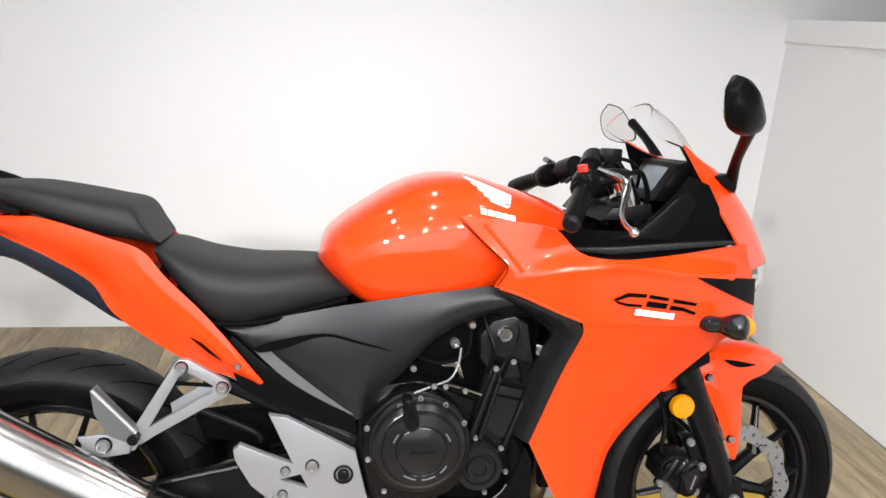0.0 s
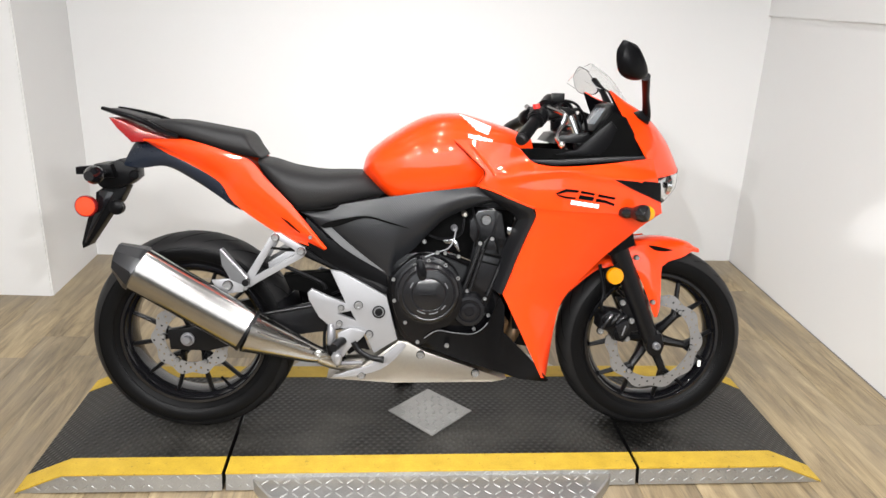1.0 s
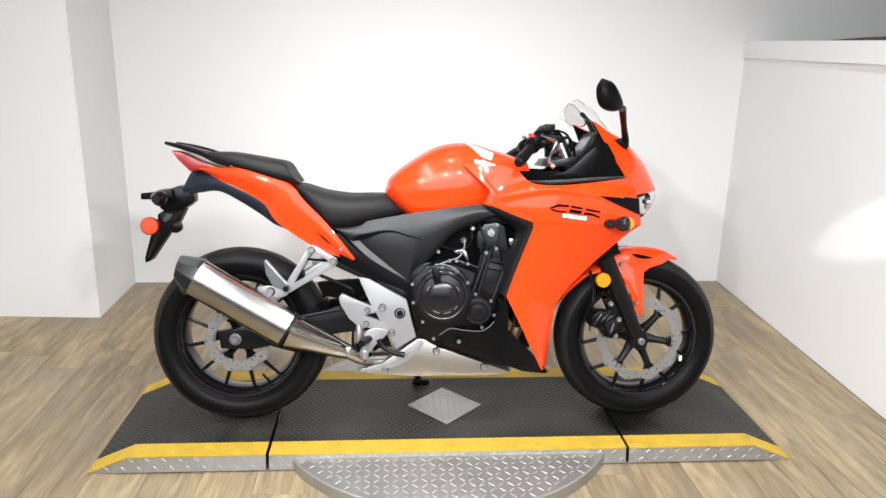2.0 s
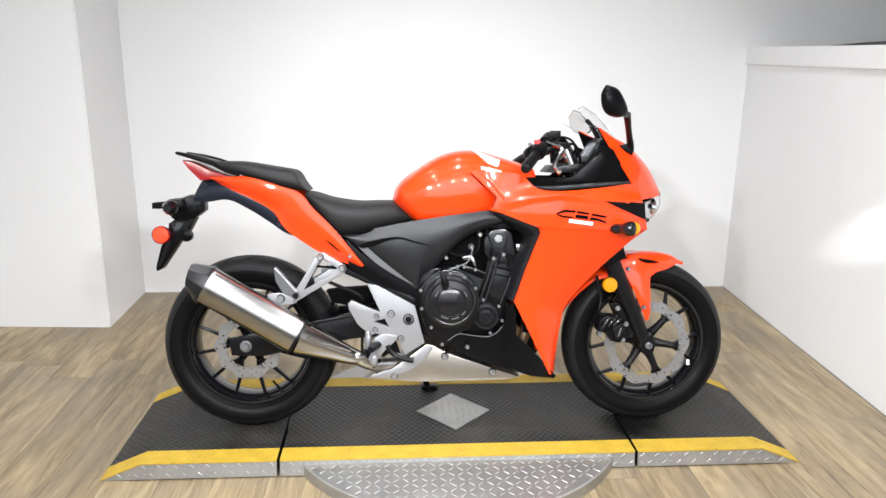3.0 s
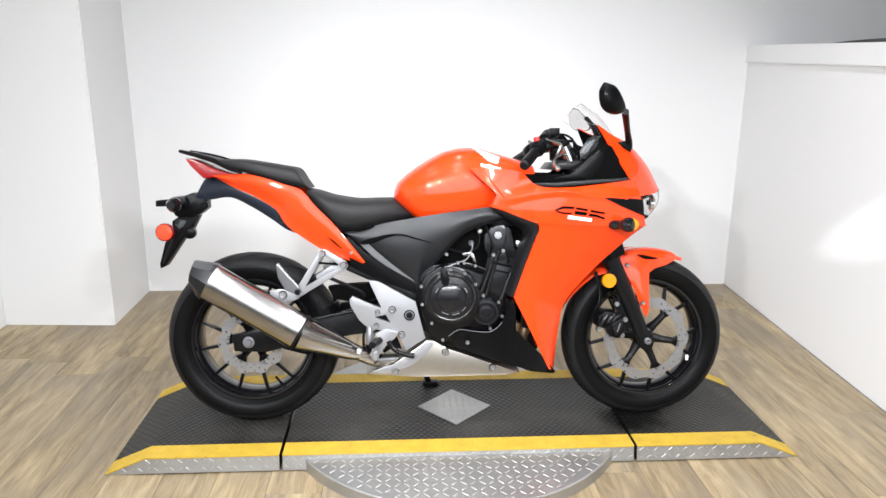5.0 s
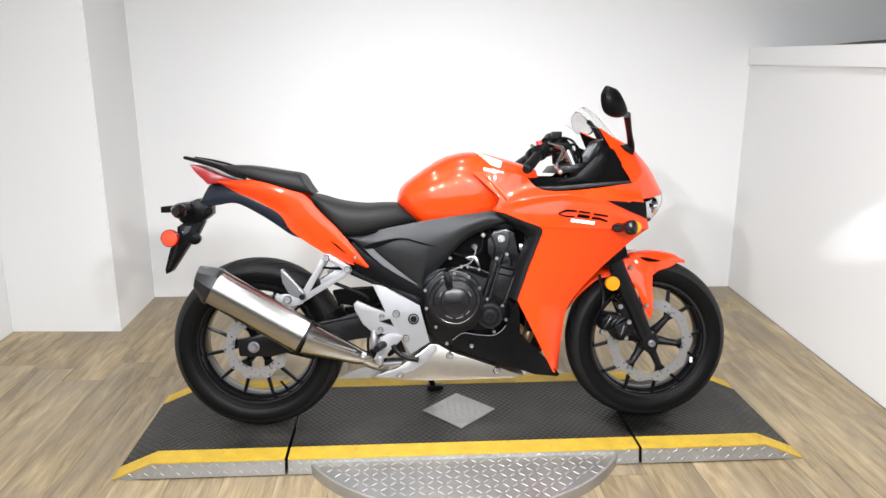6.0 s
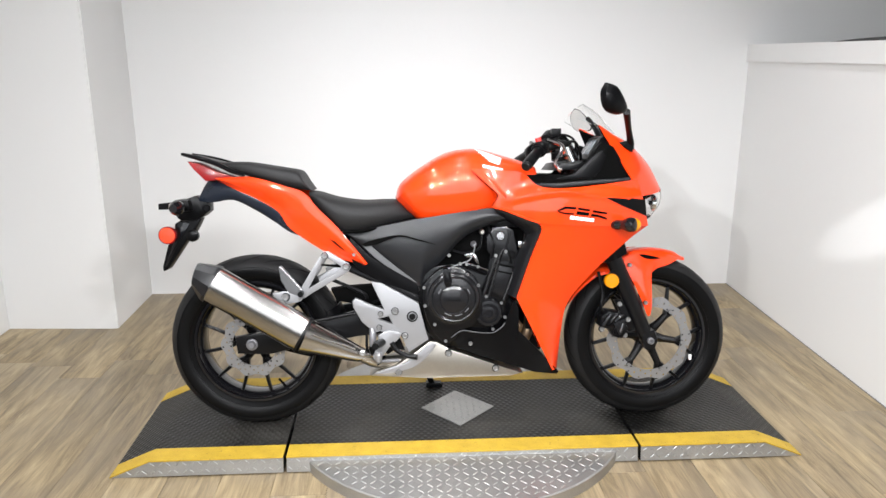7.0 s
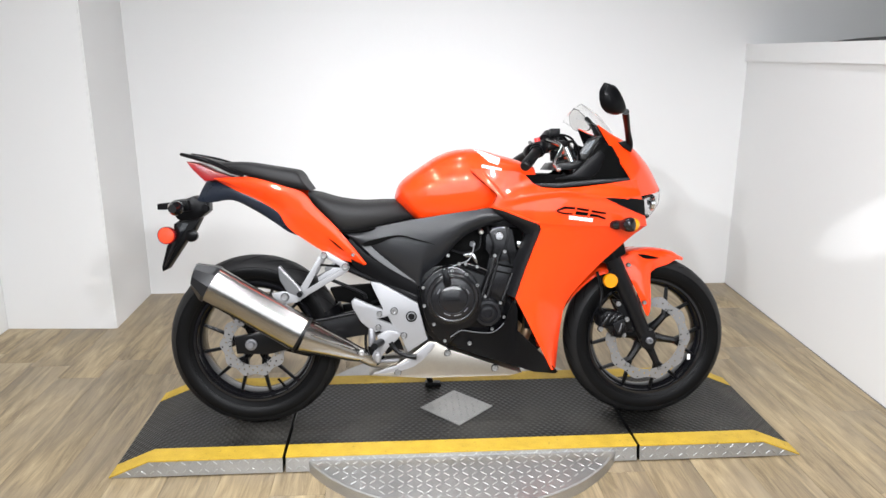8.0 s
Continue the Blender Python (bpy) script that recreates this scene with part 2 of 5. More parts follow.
def ribbed(name):
    """Worn black rubber mat with small raised crossing ribs."""
    m, n, l, b = nodes_of(name)
    co = n.new("ShaderNodeTexCoord")
    hs = []
    for turn in (38, -38):
        mp, w = n.new("ShaderNodeMapping"), n.new("ShaderNodeTexWave")
        mp.inputs["Rotation"].default_value = (0, 0, radians(turn))
        w.inputs["Scale"].default_value = 16.0
        w.wave_profile = "SIN"
        l.new(co.outputs["Object"], mp.inputs["Vector"]), l.new(mp.outputs[0], w.inputs["Vector"])
        hs.append(w)
    mul = n.new("ShaderNodeMath")
    mul.operation = "MULTIPLY"
    l.new(hs[0].outputs["Fac"], mul.inputs[0]), l.new(hs[1].outputs["Fac"], mul.inputs[1])
    bp = n.new("ShaderNodeBump")
    bp.inputs["Strength"].default_value, bp.inputs["Distance"].default_value = 0.75, 0.003
    l.new(mul.outputs[0], bp.inputs["Height"]), l.new(bp.outputs[0], b.inputs["Normal"])
    big = n.new("ShaderNodeTexNoise")
    big.inputs["Scale"].default_value, big.inputs["Detail"].default_value = 3.5, 6
    l.new(co.outputs["Object"], big.inputs["Vector"])
    ramp = n.new("ShaderNodeValToRGB")
    e = ramp.color_ramp.elements
    e[0].position, e[0].color = 0.34, (0.006, 0.0058, 0.0053, 1)
    e[1].position, e[1].color = 0.70, (0.052, 0.049, 0.043, 1)
    l.new(big.outputs["Fac"], ramp.inputs["Fac"])
    wear = n.new("ShaderNodeMix")
    wear.data_type = "RGBA"
    wear.blend_type = "MULTIPLY"
    wear.inputs["Factor"].default_value = 0.35
    l.new(ramp.outputs[0], wear.inputs["A"]), l.new(mul.outputs[0], wear.inputs["B"])
    l.new(wear.outputs["Result"], b.inputs["Base Color"])
    gl = n.new("ShaderNodeMapRange")
    gl.inputs["From Min"].default_value, gl.inputs["From Max"].default_value = 0.35, 0.68
    gl.inputs["To Min"].default_value, gl.inputs["To Max"].default_value = 0.34, 0.62
    l.new(big.outputs["Fac"], gl.inputs["Value"]), l.new(gl.outputs[0], b.inputs["Roughness"])
    b.inputs["Specular IOR Level"].default_value = 0.3
    return m


MAT = ribbed("ribbed_rubber_mat")

# ---------------------------------------------------------------- mesh helpers


def finish(name, bm, material, sharp=35):
    bmesh.ops.recalc_face_normals(bm, faces=bm.faces)
    me = bpy.data.meshes.new(name)
    bm.to_mesh(me)
    bm.free()
    me.materials.append(material)
    me.shade_smooth()
    me.set_sharp_from_angle(angle=radians(sharp))
    return me


def part(name, bm, material, parent, label="", sharp=35):
    ob = new(name, finish(name, bm, material, sharp))
    ob.parent = parent
    return tagged(ob, label)


def thing(name, label, category, kind="", group=""):
    return tagged(new(name), label, category, group, kind)


def spline(pts, n):
    """Catmull-Rom through pts: n steps a span."""
    p = [Vector(q) for q in pts]
    out = []
    for i in range(len(p) - 1):
        a, b_, c, d = p[max(i - 1, 0)], p[i], p[i + 1], p[min(i + 2, len(p) - 1)]
        for k in range(n):
            t = k / n
            out.append(0.5 * (2 * b_ + (c - a) * t + (2 * a - 5 * b_ + 4 * c - d) * t * t + (3 * b_ - a - 3 * c + d) * t ** 3))
    return out + [p[-1]]


def grid_mesh(bm, rows, closed=False, caps=False):
    vs = [[bm.verts.new(q) for q in r] for r in rows]
    for a, b_ in zip(vs, vs[1:]):
        m_ = len(a)
        for j in range(m_ if closed else m_ - 1):
            k = (j + 1) % m_
            bm.faces.new((a[j], a[k], b_[k], b_[j]))
    if caps:
        bm.faces.new(vs[0][::-1]), bm.faces.new(vs[-1])
    return vs


def thicken(bm, t):
    bmesh.ops.recalc_face_normals(bm, faces=bm.faces)
    bmesh.ops.solidify(bm, geom=bm.faces[:], thickness=t)
    return bm


def ruled(a, b_, y, nu=6, nv=8, thick=0.004, smooth=True, side=-1, warp=None):
    """A body panel between two edges given as (x, z), bulged by y(x, z, u, v), v running from a to b."""
    pa, pb = ([Vector((q[0], 0, q[1])) for q in e] for e in (a, b_))
    straight = [[e[i].lerp(e[i + 1], k / nu) for i in range(len(e) - 1) for k in range(nu)] + [e[-1]] for e in (pa, pb)]
    if smooth:
        pa, pb = (straight[0] if smooth == "front" else spline(pa, nu)), spline(pb, nu)
    else:
        pa, pb = straight
    rows = []
    for i, (p, q) in enumerate(zip(pa, pb)):
        row = []
        for j in range(nv + 1):
            v = j / nv
            c = p.lerp(q, v)
            if warp:
                c.x += warp(i / (len(pa) - 1), v)
            row.append((c.x, side * y(c.x, c.z, i / (len(pa) - 1), v), c.z))
        rows.append(row)
    bm = bmesh.new()
    grid_mesh(bm, rows)
    return thicken(bm, thick)


def plate(outline, y0, y1, bevel=0.002, holes=(), smooth=0):
    """A plate cut to an outline of (x, z), with holes, between y0 and y1."""
    bm = bmesh.new()
    edges = []
    for ring in (outline, *holes):
        ring = [Vector((q[0], y0, q[1])) for q in ring]
        if smooth:
            ring = spline(ring + ring[:1], smooth)[:-1]
        vs = [bm.verts.new(q) for q in ring]
        edges += [bm.edges.new((vs[i], vs[(i + 1) % len(vs)])) for i in range(len(vs))]
    bmesh.ops.triangle_fill(bm, use_beauty=True, use_dissolve=False, edges=edges)
    bmesh.ops.dissolve_limit(bm, angle_limit=0.01, verts=bm.verts[:], edges=bm.edges[:])
    ext = bmesh.ops.extrude_face_region(bm, geom=bm.faces[:])
    bmesh.ops.translate(bm, vec=(0, y1 - y0, 0), verts=[g for g in ext["geom"] if isinstance(g, bmesh.types.BMVert)])
    bmesh.ops.recalc_face_normals(bm, faces=bm.faces)
    if bevel:
        es = [e for e in bm.edges if len(e.link_faces) == 2 and e.calc_face_angle(0) > 1.0 and abs(e.verts[0].co.y - e.verts[1].co.y) < 1e-5]
        bmesh.ops.bevel(bm, geom=es, offset=bevel, segments=2, profile=0.6, affect="EDGES", clamp_overlap=True)
    return bm


def disc_outline(cx, cz, r, n=20, rz=None):
    return [(cx + r * math.cos(2 * math.pi * i / n), cz + (rz or r) * math.sin(2 * math.pi * i / n)) for i in range(n)]


def lathe(profile, cx=0.0, cz=0.0, seg=48, cap=True):
    """Turns a profile of (radius, y) about an axis along y."""
    bm = bmesh.new()
    rows = [[(cx + r * math.cos(2 * math.pi * i / seg), y, cz + r * math.sin(2 * math.pi * i / seg)) for i in range(seg)] for r, y in profile]
    grid_mesh(bm, rows, closed=True, caps=cap)
    return bm


def tube(pts, radius, seg=10, n=6, caps=True, flat=1.0):
    """A round bar along a smooth path; radius a number or one for each point."""
    rad = [radius] * len(pts) if isinstance(radius, (int, float)) else radius
    c = spline(pts, n) if len(pts) > 2 else [Vector(q) for q in pts]
    rr = [v.x for v in spline([(q, 0, 0) for q in rad], n)] if len(pts) > 2 else rad
    bm = bmesh.new()
    rows = []
    up = None
    for i, p in enumerate(c):
        d = (c[min(i + 1, len(c) - 1)] - c[max(i - 1, 0)]).normalized()
        if up is None:
            up = Vector((0, 1, 0)) if abs(d.y) < 0.9 else Vector((0, 0, 1))
        s = d.cross(up).normalized()
        up = s.cross(d).normalized()
        rows.append([p + rr[i] * (math.cos(2 * math.pi * k / seg) * s + flat * math.sin(2 * math.pi * k / seg) * up) for k in range(seg)])
    grid_mesh(bm, rows, closed=True, caps=caps)
    return bm


def box(bm, x0, x1, y0, y1, z0, z1, bevel=0.0):
    r = bmesh.ops.create_cube(bm, size=1, matrix=Matrix.LocRotScale(((x0 + x1) / 2, (y0 + y1) / 2, (z0 + z1) / 2), None, (x1 - x0, y1 - y0, z1 - z0)))
    if bevel:
        es = list({e for v in r["verts"] for e in v.link_edges})
        bmesh.ops.bevel(bm, geom=es, offset=bevel, segments=2, profile=0.6, affect="EDGES", clamp_overlap=True)
    return bm


def block(x0, x1, y0, y1, z0, z1, bevel=0.0):
    return box(bmesh.new(), x0, x1, y0, y1, z0, z1, bevel)


def hull(stations, n=5, m_=12, low=35, p=0.75, thick=0, power=None):
    """A rounded shell symmetrical about y = 0. Stations: x at the lower edge, x at the top, lower z, widest z, top z, half width."""
    st = spline([s[:3] for s in stations], n), spline([s[3:6] for s in stations], n)
    bm = bmesh.new()
    rows = []
    for (xb, xt, zb), (zm, zt, w) in zip(*st):
        half = []
        for j in range(m_ + 1):
            a = radians(-low + (90 + low) * j / m_)
            if a < 0:
                z = zm + (zm - zb) * math.sin(a) / math.sin(radians(low))
                y = w * (1 - (1 - math.cos(a)) * 0.8)
            else:
                z = zm + (zt - zm) * math.sin(a) ** p
                y = w * max(0.0, math.cos(a)) ** p
            f = (z - zb) / max(1e-6, zt - zb)
            half.append((xb + (xt - xb) * f, -y, z))
        rows.append(half + [(x, -y, z) for x, y, z in half[-2::-1]])
    vs = grid_mesh(bm, rows)
    for end in (vs[0], vs[-1]):
        bm.faces.new(end)
    if not thick:
        for a, b_ in zip(vs, vs[1:]):
            bm.faces.new((a[0], b_[0], b_[-1], a[-1]))
    return bm


BOLTSTEEL = surface("zinc_bolt_steel", (0.30, 0.30, 0.298), 0.30, metal=0.7, var=0.08, bump=0)
BOLT = finish("bolt", lathe([(0.0078, 0.004), (0.0078, 0.0002), (0.0066, 0.0), (0.0065, -0.003), (0.0055, -0.0045), (0.0034, -0.0045), (0.0031, -0.002), (0.0003, -0.002)], seg=12), BOLTSTEEL)
BOLT.materials.append(DARK)
for f in BOLT.polygons:
    r = math.hypot(f.center.x, f.center.z)
    f.material_index = 1 if r > 0.0068 else 0


def bolt(parent, x, y, z, r=0.0065):
    ob = new("bolt", BOLT)
    ob.parent = parent
    ob.location, ob.scale = (x, y, z), (r / 0.0065, 1.3 * r / 0.0065, r / 0.0065)
    return ob

# ---------------------------------------------------------------- the room


def structure(name, bm, material, label, category, sharp=35):
    return tagged(new(name, finish(name, bm, material, sharp)), label, category, kind="structure")


def wall_along(bm, x0, y0, x1, y1, z0, z1, t):
    """A wall whose face runs from (x0, y0) to (x1, y1), its thickness t to the left of that way."""
    d = Vector((x1 - x0, y1 - y0, 0))
    nrm = Vector((-d.y, d.x, 0)).normalized() * t
    a, b_ = Vector((x0, y0, 0)), Vector((x1, y1, 0))
    ring = [a, b_, b_ + nrm, a + nrm]
    lo, hi = ([bm.verts.new((q.x, q.y, z)) for q in ring] for z in (z0, z1))
    bm.faces.new(lo[::-1]), bm.faces.new(hi)
    for i in range(4):
        bm.faces.new((lo[i], lo[(i + 1) % 4], hi[(i + 1) % 4], hi[i]))
    return bm


BACK, LEFT, FRONT, FAR = 1.668, -1.49, -4.6, 4.6
structure("wall_north", block(-2.2, FAR, BACK, BACK + 0.12, FLOOR - 0.02, CEIL), WALL, "plain white painted showroom back wall", "wall")
structure("wall_west", wall_along(bmesh.new(), LEFT, FRONT, LEFT, 1.13, FLOOR - 0.02, CEIL, 0.12), WALL, "plain white painted side wall", "wall")
bm = bmesh.new()
for q in ((-2.2, -1.6, FLOOR - 0.02, CEIL), (2.8, FAR, FLOOR - 0.02, CEIL), (-1.6, 2.8, FLOOR - 0.02, 0.85), (-1.6, 2.8, 2.35, CEIL)):
    box(bm, q[0], q[1], FRONT - 0.12, FRONT, q[2], q[3])
structure("wall_south", bm, WALLC, "unseen dark grey wall with an added wide window opening", "wall")
# unseen window, added to carry the frontal fill
window = tagged(new("window_1"), "unseen wide window with white frame, added for frontal light", "window", kind="structure")
for x in (-1.58, 0.6, 2.78):
    part("frame", block(x - 0.03, x + 0.03, FRONT - 0.09, FRONT - 0.03, 0.85, 2.35, 0.004), CEILM, window)
for z in (0.88, 2.32):
    part("rail", block(-1.55, 2.75, FRONT - 0.09, FRONT - 0.03, z - 0.03, z + 0.03, 0.004), CEILM, window)
for x0, x1 in ((-1.55, 0.57), (0.63, 2.75)):
    pane = part("pane", block(x0, x1, FRONT - 0.065, FRONT - 0.059, 0.91, 2.29), SCREEN, window)
    pane.visible_shadow = False
# glowing panel added behind the panes, never in view
structure("backdrop", block(-3.0, 4.2, FRONT - 0.9, FRONT - 0.88, -0.3, 3.2), glow("added_window_glow", 0.35, (0.95, 0.98, 1.0)), "unseen glowing panel outside the added window", "backdrop")
# out of view, closes the room; greyer than the white walls
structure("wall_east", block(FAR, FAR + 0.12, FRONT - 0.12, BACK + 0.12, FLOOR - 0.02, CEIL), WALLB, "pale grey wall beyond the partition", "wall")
pier = bmesh.new()
ring = [(-2.2, 1.16), (LEFT - 0.05, 1.136), (-0.935, 1.10), (-0.942, BACK), (-2.2, BACK)]
lo, hi = ([pier.verts.new((x, y, z)) for x, y in ring] for z in (FLOOR - 0.02, CEIL))
pier.faces.new(lo[::-1]), pier.faces.new(hi)
for i in range(5):
    pier.faces.new((lo[i], lo[(i + 1) % 5], hi[(i + 1) % 5], hi[i]))
es = [e for e in pier.edges if abs(e.verts[0].co.x + 0.935) < 0.002 and abs(e.verts[1].co.x + 0.935) < 0.002 and abs(e.verts[0].co.y - e.verts[1].co.y) < 0.001]
bmesh.ops.bevel(pier, geom=es, offset=0.006, segments=2, affect="EDGES")
structure("wall_pier", pier, WALL, "white painted boxed-out pier beside the back wall", "pier")
# low partition, leaning a little off square, with a proud cap band
PX = [(2.521, BACK), (2.232, FRONT)]
structure("wall_partition", wall_along(bmesh.new(), PX[1][0], PX[1][1], PX[0][0], PX[0][1], FLOOR - 0.02, 1.345, -0.10), WALL, "white painted low partition wall", "partition")
structure("trim", wall_along(bmesh.new(), PX[1][0] - 0.014, PX[1][1], PX[0][0] - 0.014, PX[0][1], 1.264, 1.357, -0.128), WALL, "white cap band along the top of the partition", "trim")
rail = tube([(2.486, 0.86, 1.352), (2.462, 0.3, 1.362), (2.395, -1.2, 1.366), (2.285, -3.6, 1.366)], [0.004, 0.012, 0.012, 0.012], seg=8, n=4)
tagged(new("rubber_strip", finish("rubber_strip", rail, TRIM)), "dark rubber strip lying along the partition's top", "strip")
# thin dark strip stands for the shadow line where partition meets floor
structure("baseboard", wall_along(bmesh.new(), PX[1][0] - 0.005, PX[1][1], PX[0][0] - 0.005, PX[0][1], FLOOR, FLOOR + 0.002, -0.004), WALLC, "dark shadow joint along the partition's foot", "joint")
structure("ceiling", block(-2.2, FAR, FRONT, BACK, CEIL, CEIL + 0.1), CEILDARK, "plain dim grey ceiling above the showroom", "ceiling")

for x, y in SPOTS:
    light = thing("downlight", "small round lit ceiling downlight", "light", group="downlights")
    light.matrix_world = pose(x, y, CEIL) @ pose(0, 0, 0, 90)
    part("ring", lathe([(0.085, 0.004), (0.085, 0.012), (0.06, 0.02), (0.034, 0.004)], seg=24, cap=False), CEILM, light)
    part("lamp_disc", lathe([(0.034, 0.006), (0.033, 0.010)], seg=20), GLOWSPOT, light)

# unseen spotlight heads, added; their glowing discs give dots in reflections
for eye, aim in ADDED_TRACK + [AIM]:
    spot = thing("spotlight", "unseen small white ceiling spotlight, added to brighten the room", "light", group="spotlights")
    spot.matrix_world = look(eye, aim)
    part("head", tube([(0, 0, 0.13), (0, 0, 0.12), (0, 0, 0.02), (0, 0, 0.016)], [0.02, 0.055, 0.075, 0.07], seg=20, n=3, caps=False), CEILM, spot)
    part("lamp_disc", tube([(0, 0, 0.024), (0, 0, 0.020)], 0.062, seg=20), GLOWSPOT, spot)
    st = tube([(eye[0], eye[1], CEIL), (eye[0], eye[1], eye[2] + 0.05)], 0.008, seg=8)
    bmesh.ops.transform(st, matrix=look(eye, aim).inverted(), verts=st.verts)
    part("stem", st, CEILM, spot)

# ---------------------------------------------------------------- turntable and ramps


def treads(place, nx, ny, step, inside, size=0.013):
    """Raised lozenges of tread plate in alternating directions; place(u, v) gives point, two tangents and normal."""
    verts, faces = [], []
    for i in range(nx):
        for j in range(ny):
            u, v = (i + 0.5) * step, (j + 0.5) * step
            if not inside(u, v):
                continue
            p, tu, tv, nn = place(u, v)
            a = radians(45 if (i + j) % 2 else -45)
            d = tu * math.cos(a) + tv * math.sin(a)
            s = tv * math.cos(a) - tu * math.sin(a)
            k = len(verts)
            for q in (d * size, d * size * 0.5 + s * size * 0.2, -d * size * 0.5 + s * size * 0.2, -d * size, -d * size * 0.5 - s * size * 0.2, d * size * 0.5 - s * size * 0.2):
                verts.append(p + q)
            verts += [p + d * size * 0.5 + nn * 0.0018, p - d * size * 0.5 + nn * 0.0018]
            faces += [(k, k + 1, k + 6), (k + 1, k + 2, k + 7, k + 6), (k + 2, k + 3, k + 7), (k + 3, k + 4, k + 7), (k + 4, k + 5, k + 6, k + 7), (k + 5, k, k + 6)]
    me = bpy.data.meshes.new("tread_pattern")
    me.from_pydata(verts, [], faces)
    me.materials.append(TREADTOP)
    return me


def flat_place(x0, y0, z):
    return lambda u, v: (Vector((x0 + u, y0 + v, z)), Vector((1, 0, 0)), Vector((0, 1, 0)), Vector((0, 0, 1)))


MID, HALF = 0.7275, 0.316
turntable = thing("turntable", "round steel tread-plate turntable on the floor", "turntable")
turntable.location = (MID, 0, FLOOR)
disc = lathe([(0.612, 0.0), (0.612, 0.038), (0.608, 0.042), (0.02, 0.042)], seg=128)
bmesh.ops.rotate(disc, matrix=Matrix.Rotation(radians(90), 3, "X"), verts=disc.verts)
part("turntable_disc", disc, TREAD, turntable)
me = treads(flat_place(-0.62, -0.62, 0.042), 41, 11, 0.030, lambda u, v: math.hypot(u - 0.62, v - 0.62) < 0.596 and v - 0.62 < -HALF + 0.01, 0.0145)
ob = tagged(new("tread_pattern", me), kind="stuff")
ob.parent = turntable



def sheet(xs, zf, y0, y1, t):
    bm = bmesh.new()
    top = [[(x, y, zf(x)) for y in (y0, y1)] for x in xs]
    bot = [[(x, y, max(FLOOR + 0.001, zf(x) - t)) for y in (y1, y0)] for x in xs]
    grid_mesh(bm, [a + b_ for a, b_ in zip(top, bot)], closed=True, caps=True)
    return bm


def deck(name, label, x0, xb, x1, group=""):
    """A deck section: flat from x0 to xb, sloping to the floor at x1 (or flat throughout where xb is x1)."""
    root = thing(name, label, "ramp", group=group)
    xs = [x0, xb, x1] if xb != x1 else [x0, x1]

    def z(x):
        return 0.0 if xb == x1 or (x - xb) * (x1 - xb) <= 0 else (FLOOR + 0.004) * (x - xb) / (x1 - xb)

    part("base", sheet(xs, lambda x: z(x) - 0.004, -HALF + 0.008, HALF - 0.008, 0.08), BLACKMETAL, root)
    part("rubber_mat", sheet(xs, z, -0.236, 0.236, 0.004), MAT, root, "worn black ribbed rubber mat")
    part("yellow_stripe", sheet(xs, lambda x: z(x) + 0.001, -HALF, -0.237, 0.005), YELLOW, root, "scuffed yellow safety stripe")
    part("yellow_stripe", sheet(xs, lambda x: z(x) + 0.001, 0.237, HALF, 0.005), YELLOW, root, "scuffed yellow safety stripe")
    for side in (-1, 1):
        bm = bmesh.new()
        ring = [(x, side * (HALF - 0.004), z(x) - 0.005) for x in xs] + [(x, side * (HALF + 0.006), FLOOR + 0.006) for x in (xs[::-1][1:] if xb != x1 else xs[::-1])]
        f = bm.faces.new([bm.verts.new(q) for q in ring])
        bmesh.ops.triangulate(bm, faces=[f])
        sk = part("skirt", thicken(bm, 0.003), TREAD, root, "steel tread-plate skirt")
    lo, hi = min(x0, x1), max(x0, x1)
    s3 = Vector((0, -0.15, 1)).normalized()
    me = treads(lambda u, v: (Vector((lo + u, -HALF - 0.006 + 0.010 * v / 0.055, FLOOR + 0.006 + v)), Vector((1, 0, 0)), s3, Vector((0, -1, 0))),
                int((hi - lo) / 0.026), 2, 0.026, lambda u, v: FLOOR + 0.006 + v + 0.006 < z(lo + u) - 0.004, 0.0125)
    ob = tagged(new("tread_pattern", me), kind="stuff")
    ob.parent = root
    return root


deck("end_ramp", "low ramp with black ribbed mat and yellow edges", 0.117, -0.322, -0.456, "end ramps")
deck("end_ramp", "low ramp with black ribbed mat and yellow edges", 1.338, 1.777, 1.913, "end ramps")
mid = deck("center_deck", "flat deck with black mat and steel diamond inlay", 0.128, 1.327, 1.327)
dia = bmesh.new()
vs = [dia.verts.new(q) for q in ((MID - 0.137, 0.006, 0.0035), (MID, -0.142, 0.0035), (MID + 0.140, 0.002, 0.0035), (MID + 0.002, 0.146, 0.0035))]
dia.faces.new(vs)
inlay = part("diamond_inlay", thicken(dia, 0.003), TREAD, mid, "steel tread-plate diamond")
me = treads(flat_place(MID - 0.15, -0.15, 0.0036), 12, 12, 0.025, lambda u, v: abs(u - 0.15) + abs(v - 0.15) < 0.128, 0.010)
ob = tagged(new("tread_pattern", me), kind="stuff")
ob.parent = mid

from mathutils.bvhtree import BVHTree

# ---------------------------------------------------------------- the motorcycle
bike = thing("motorcycle", "glossy orange-red sport motorcycle leaning on its side stand", "motorcycle")
bike.matrix_world = pose(0, -0.045, 0.000, -8, 0, -0.2)
FX, FZ, RX, RZ = 1.424, 0.292, 0.004, 0.307


def drawn_out(p):
    """The body grows a little longer and deeper towards the front."""
    k = 1 + 0.0112 * (p.x - 0.2)
    return Vector((0.52 + (p.x - 0.52) * k, p.y, 1.31 - (1.31 - p.z) * k))



def key(x, table):
    return float(np.interp(x, [q[0] for q in table], [q[1] for q in table]))


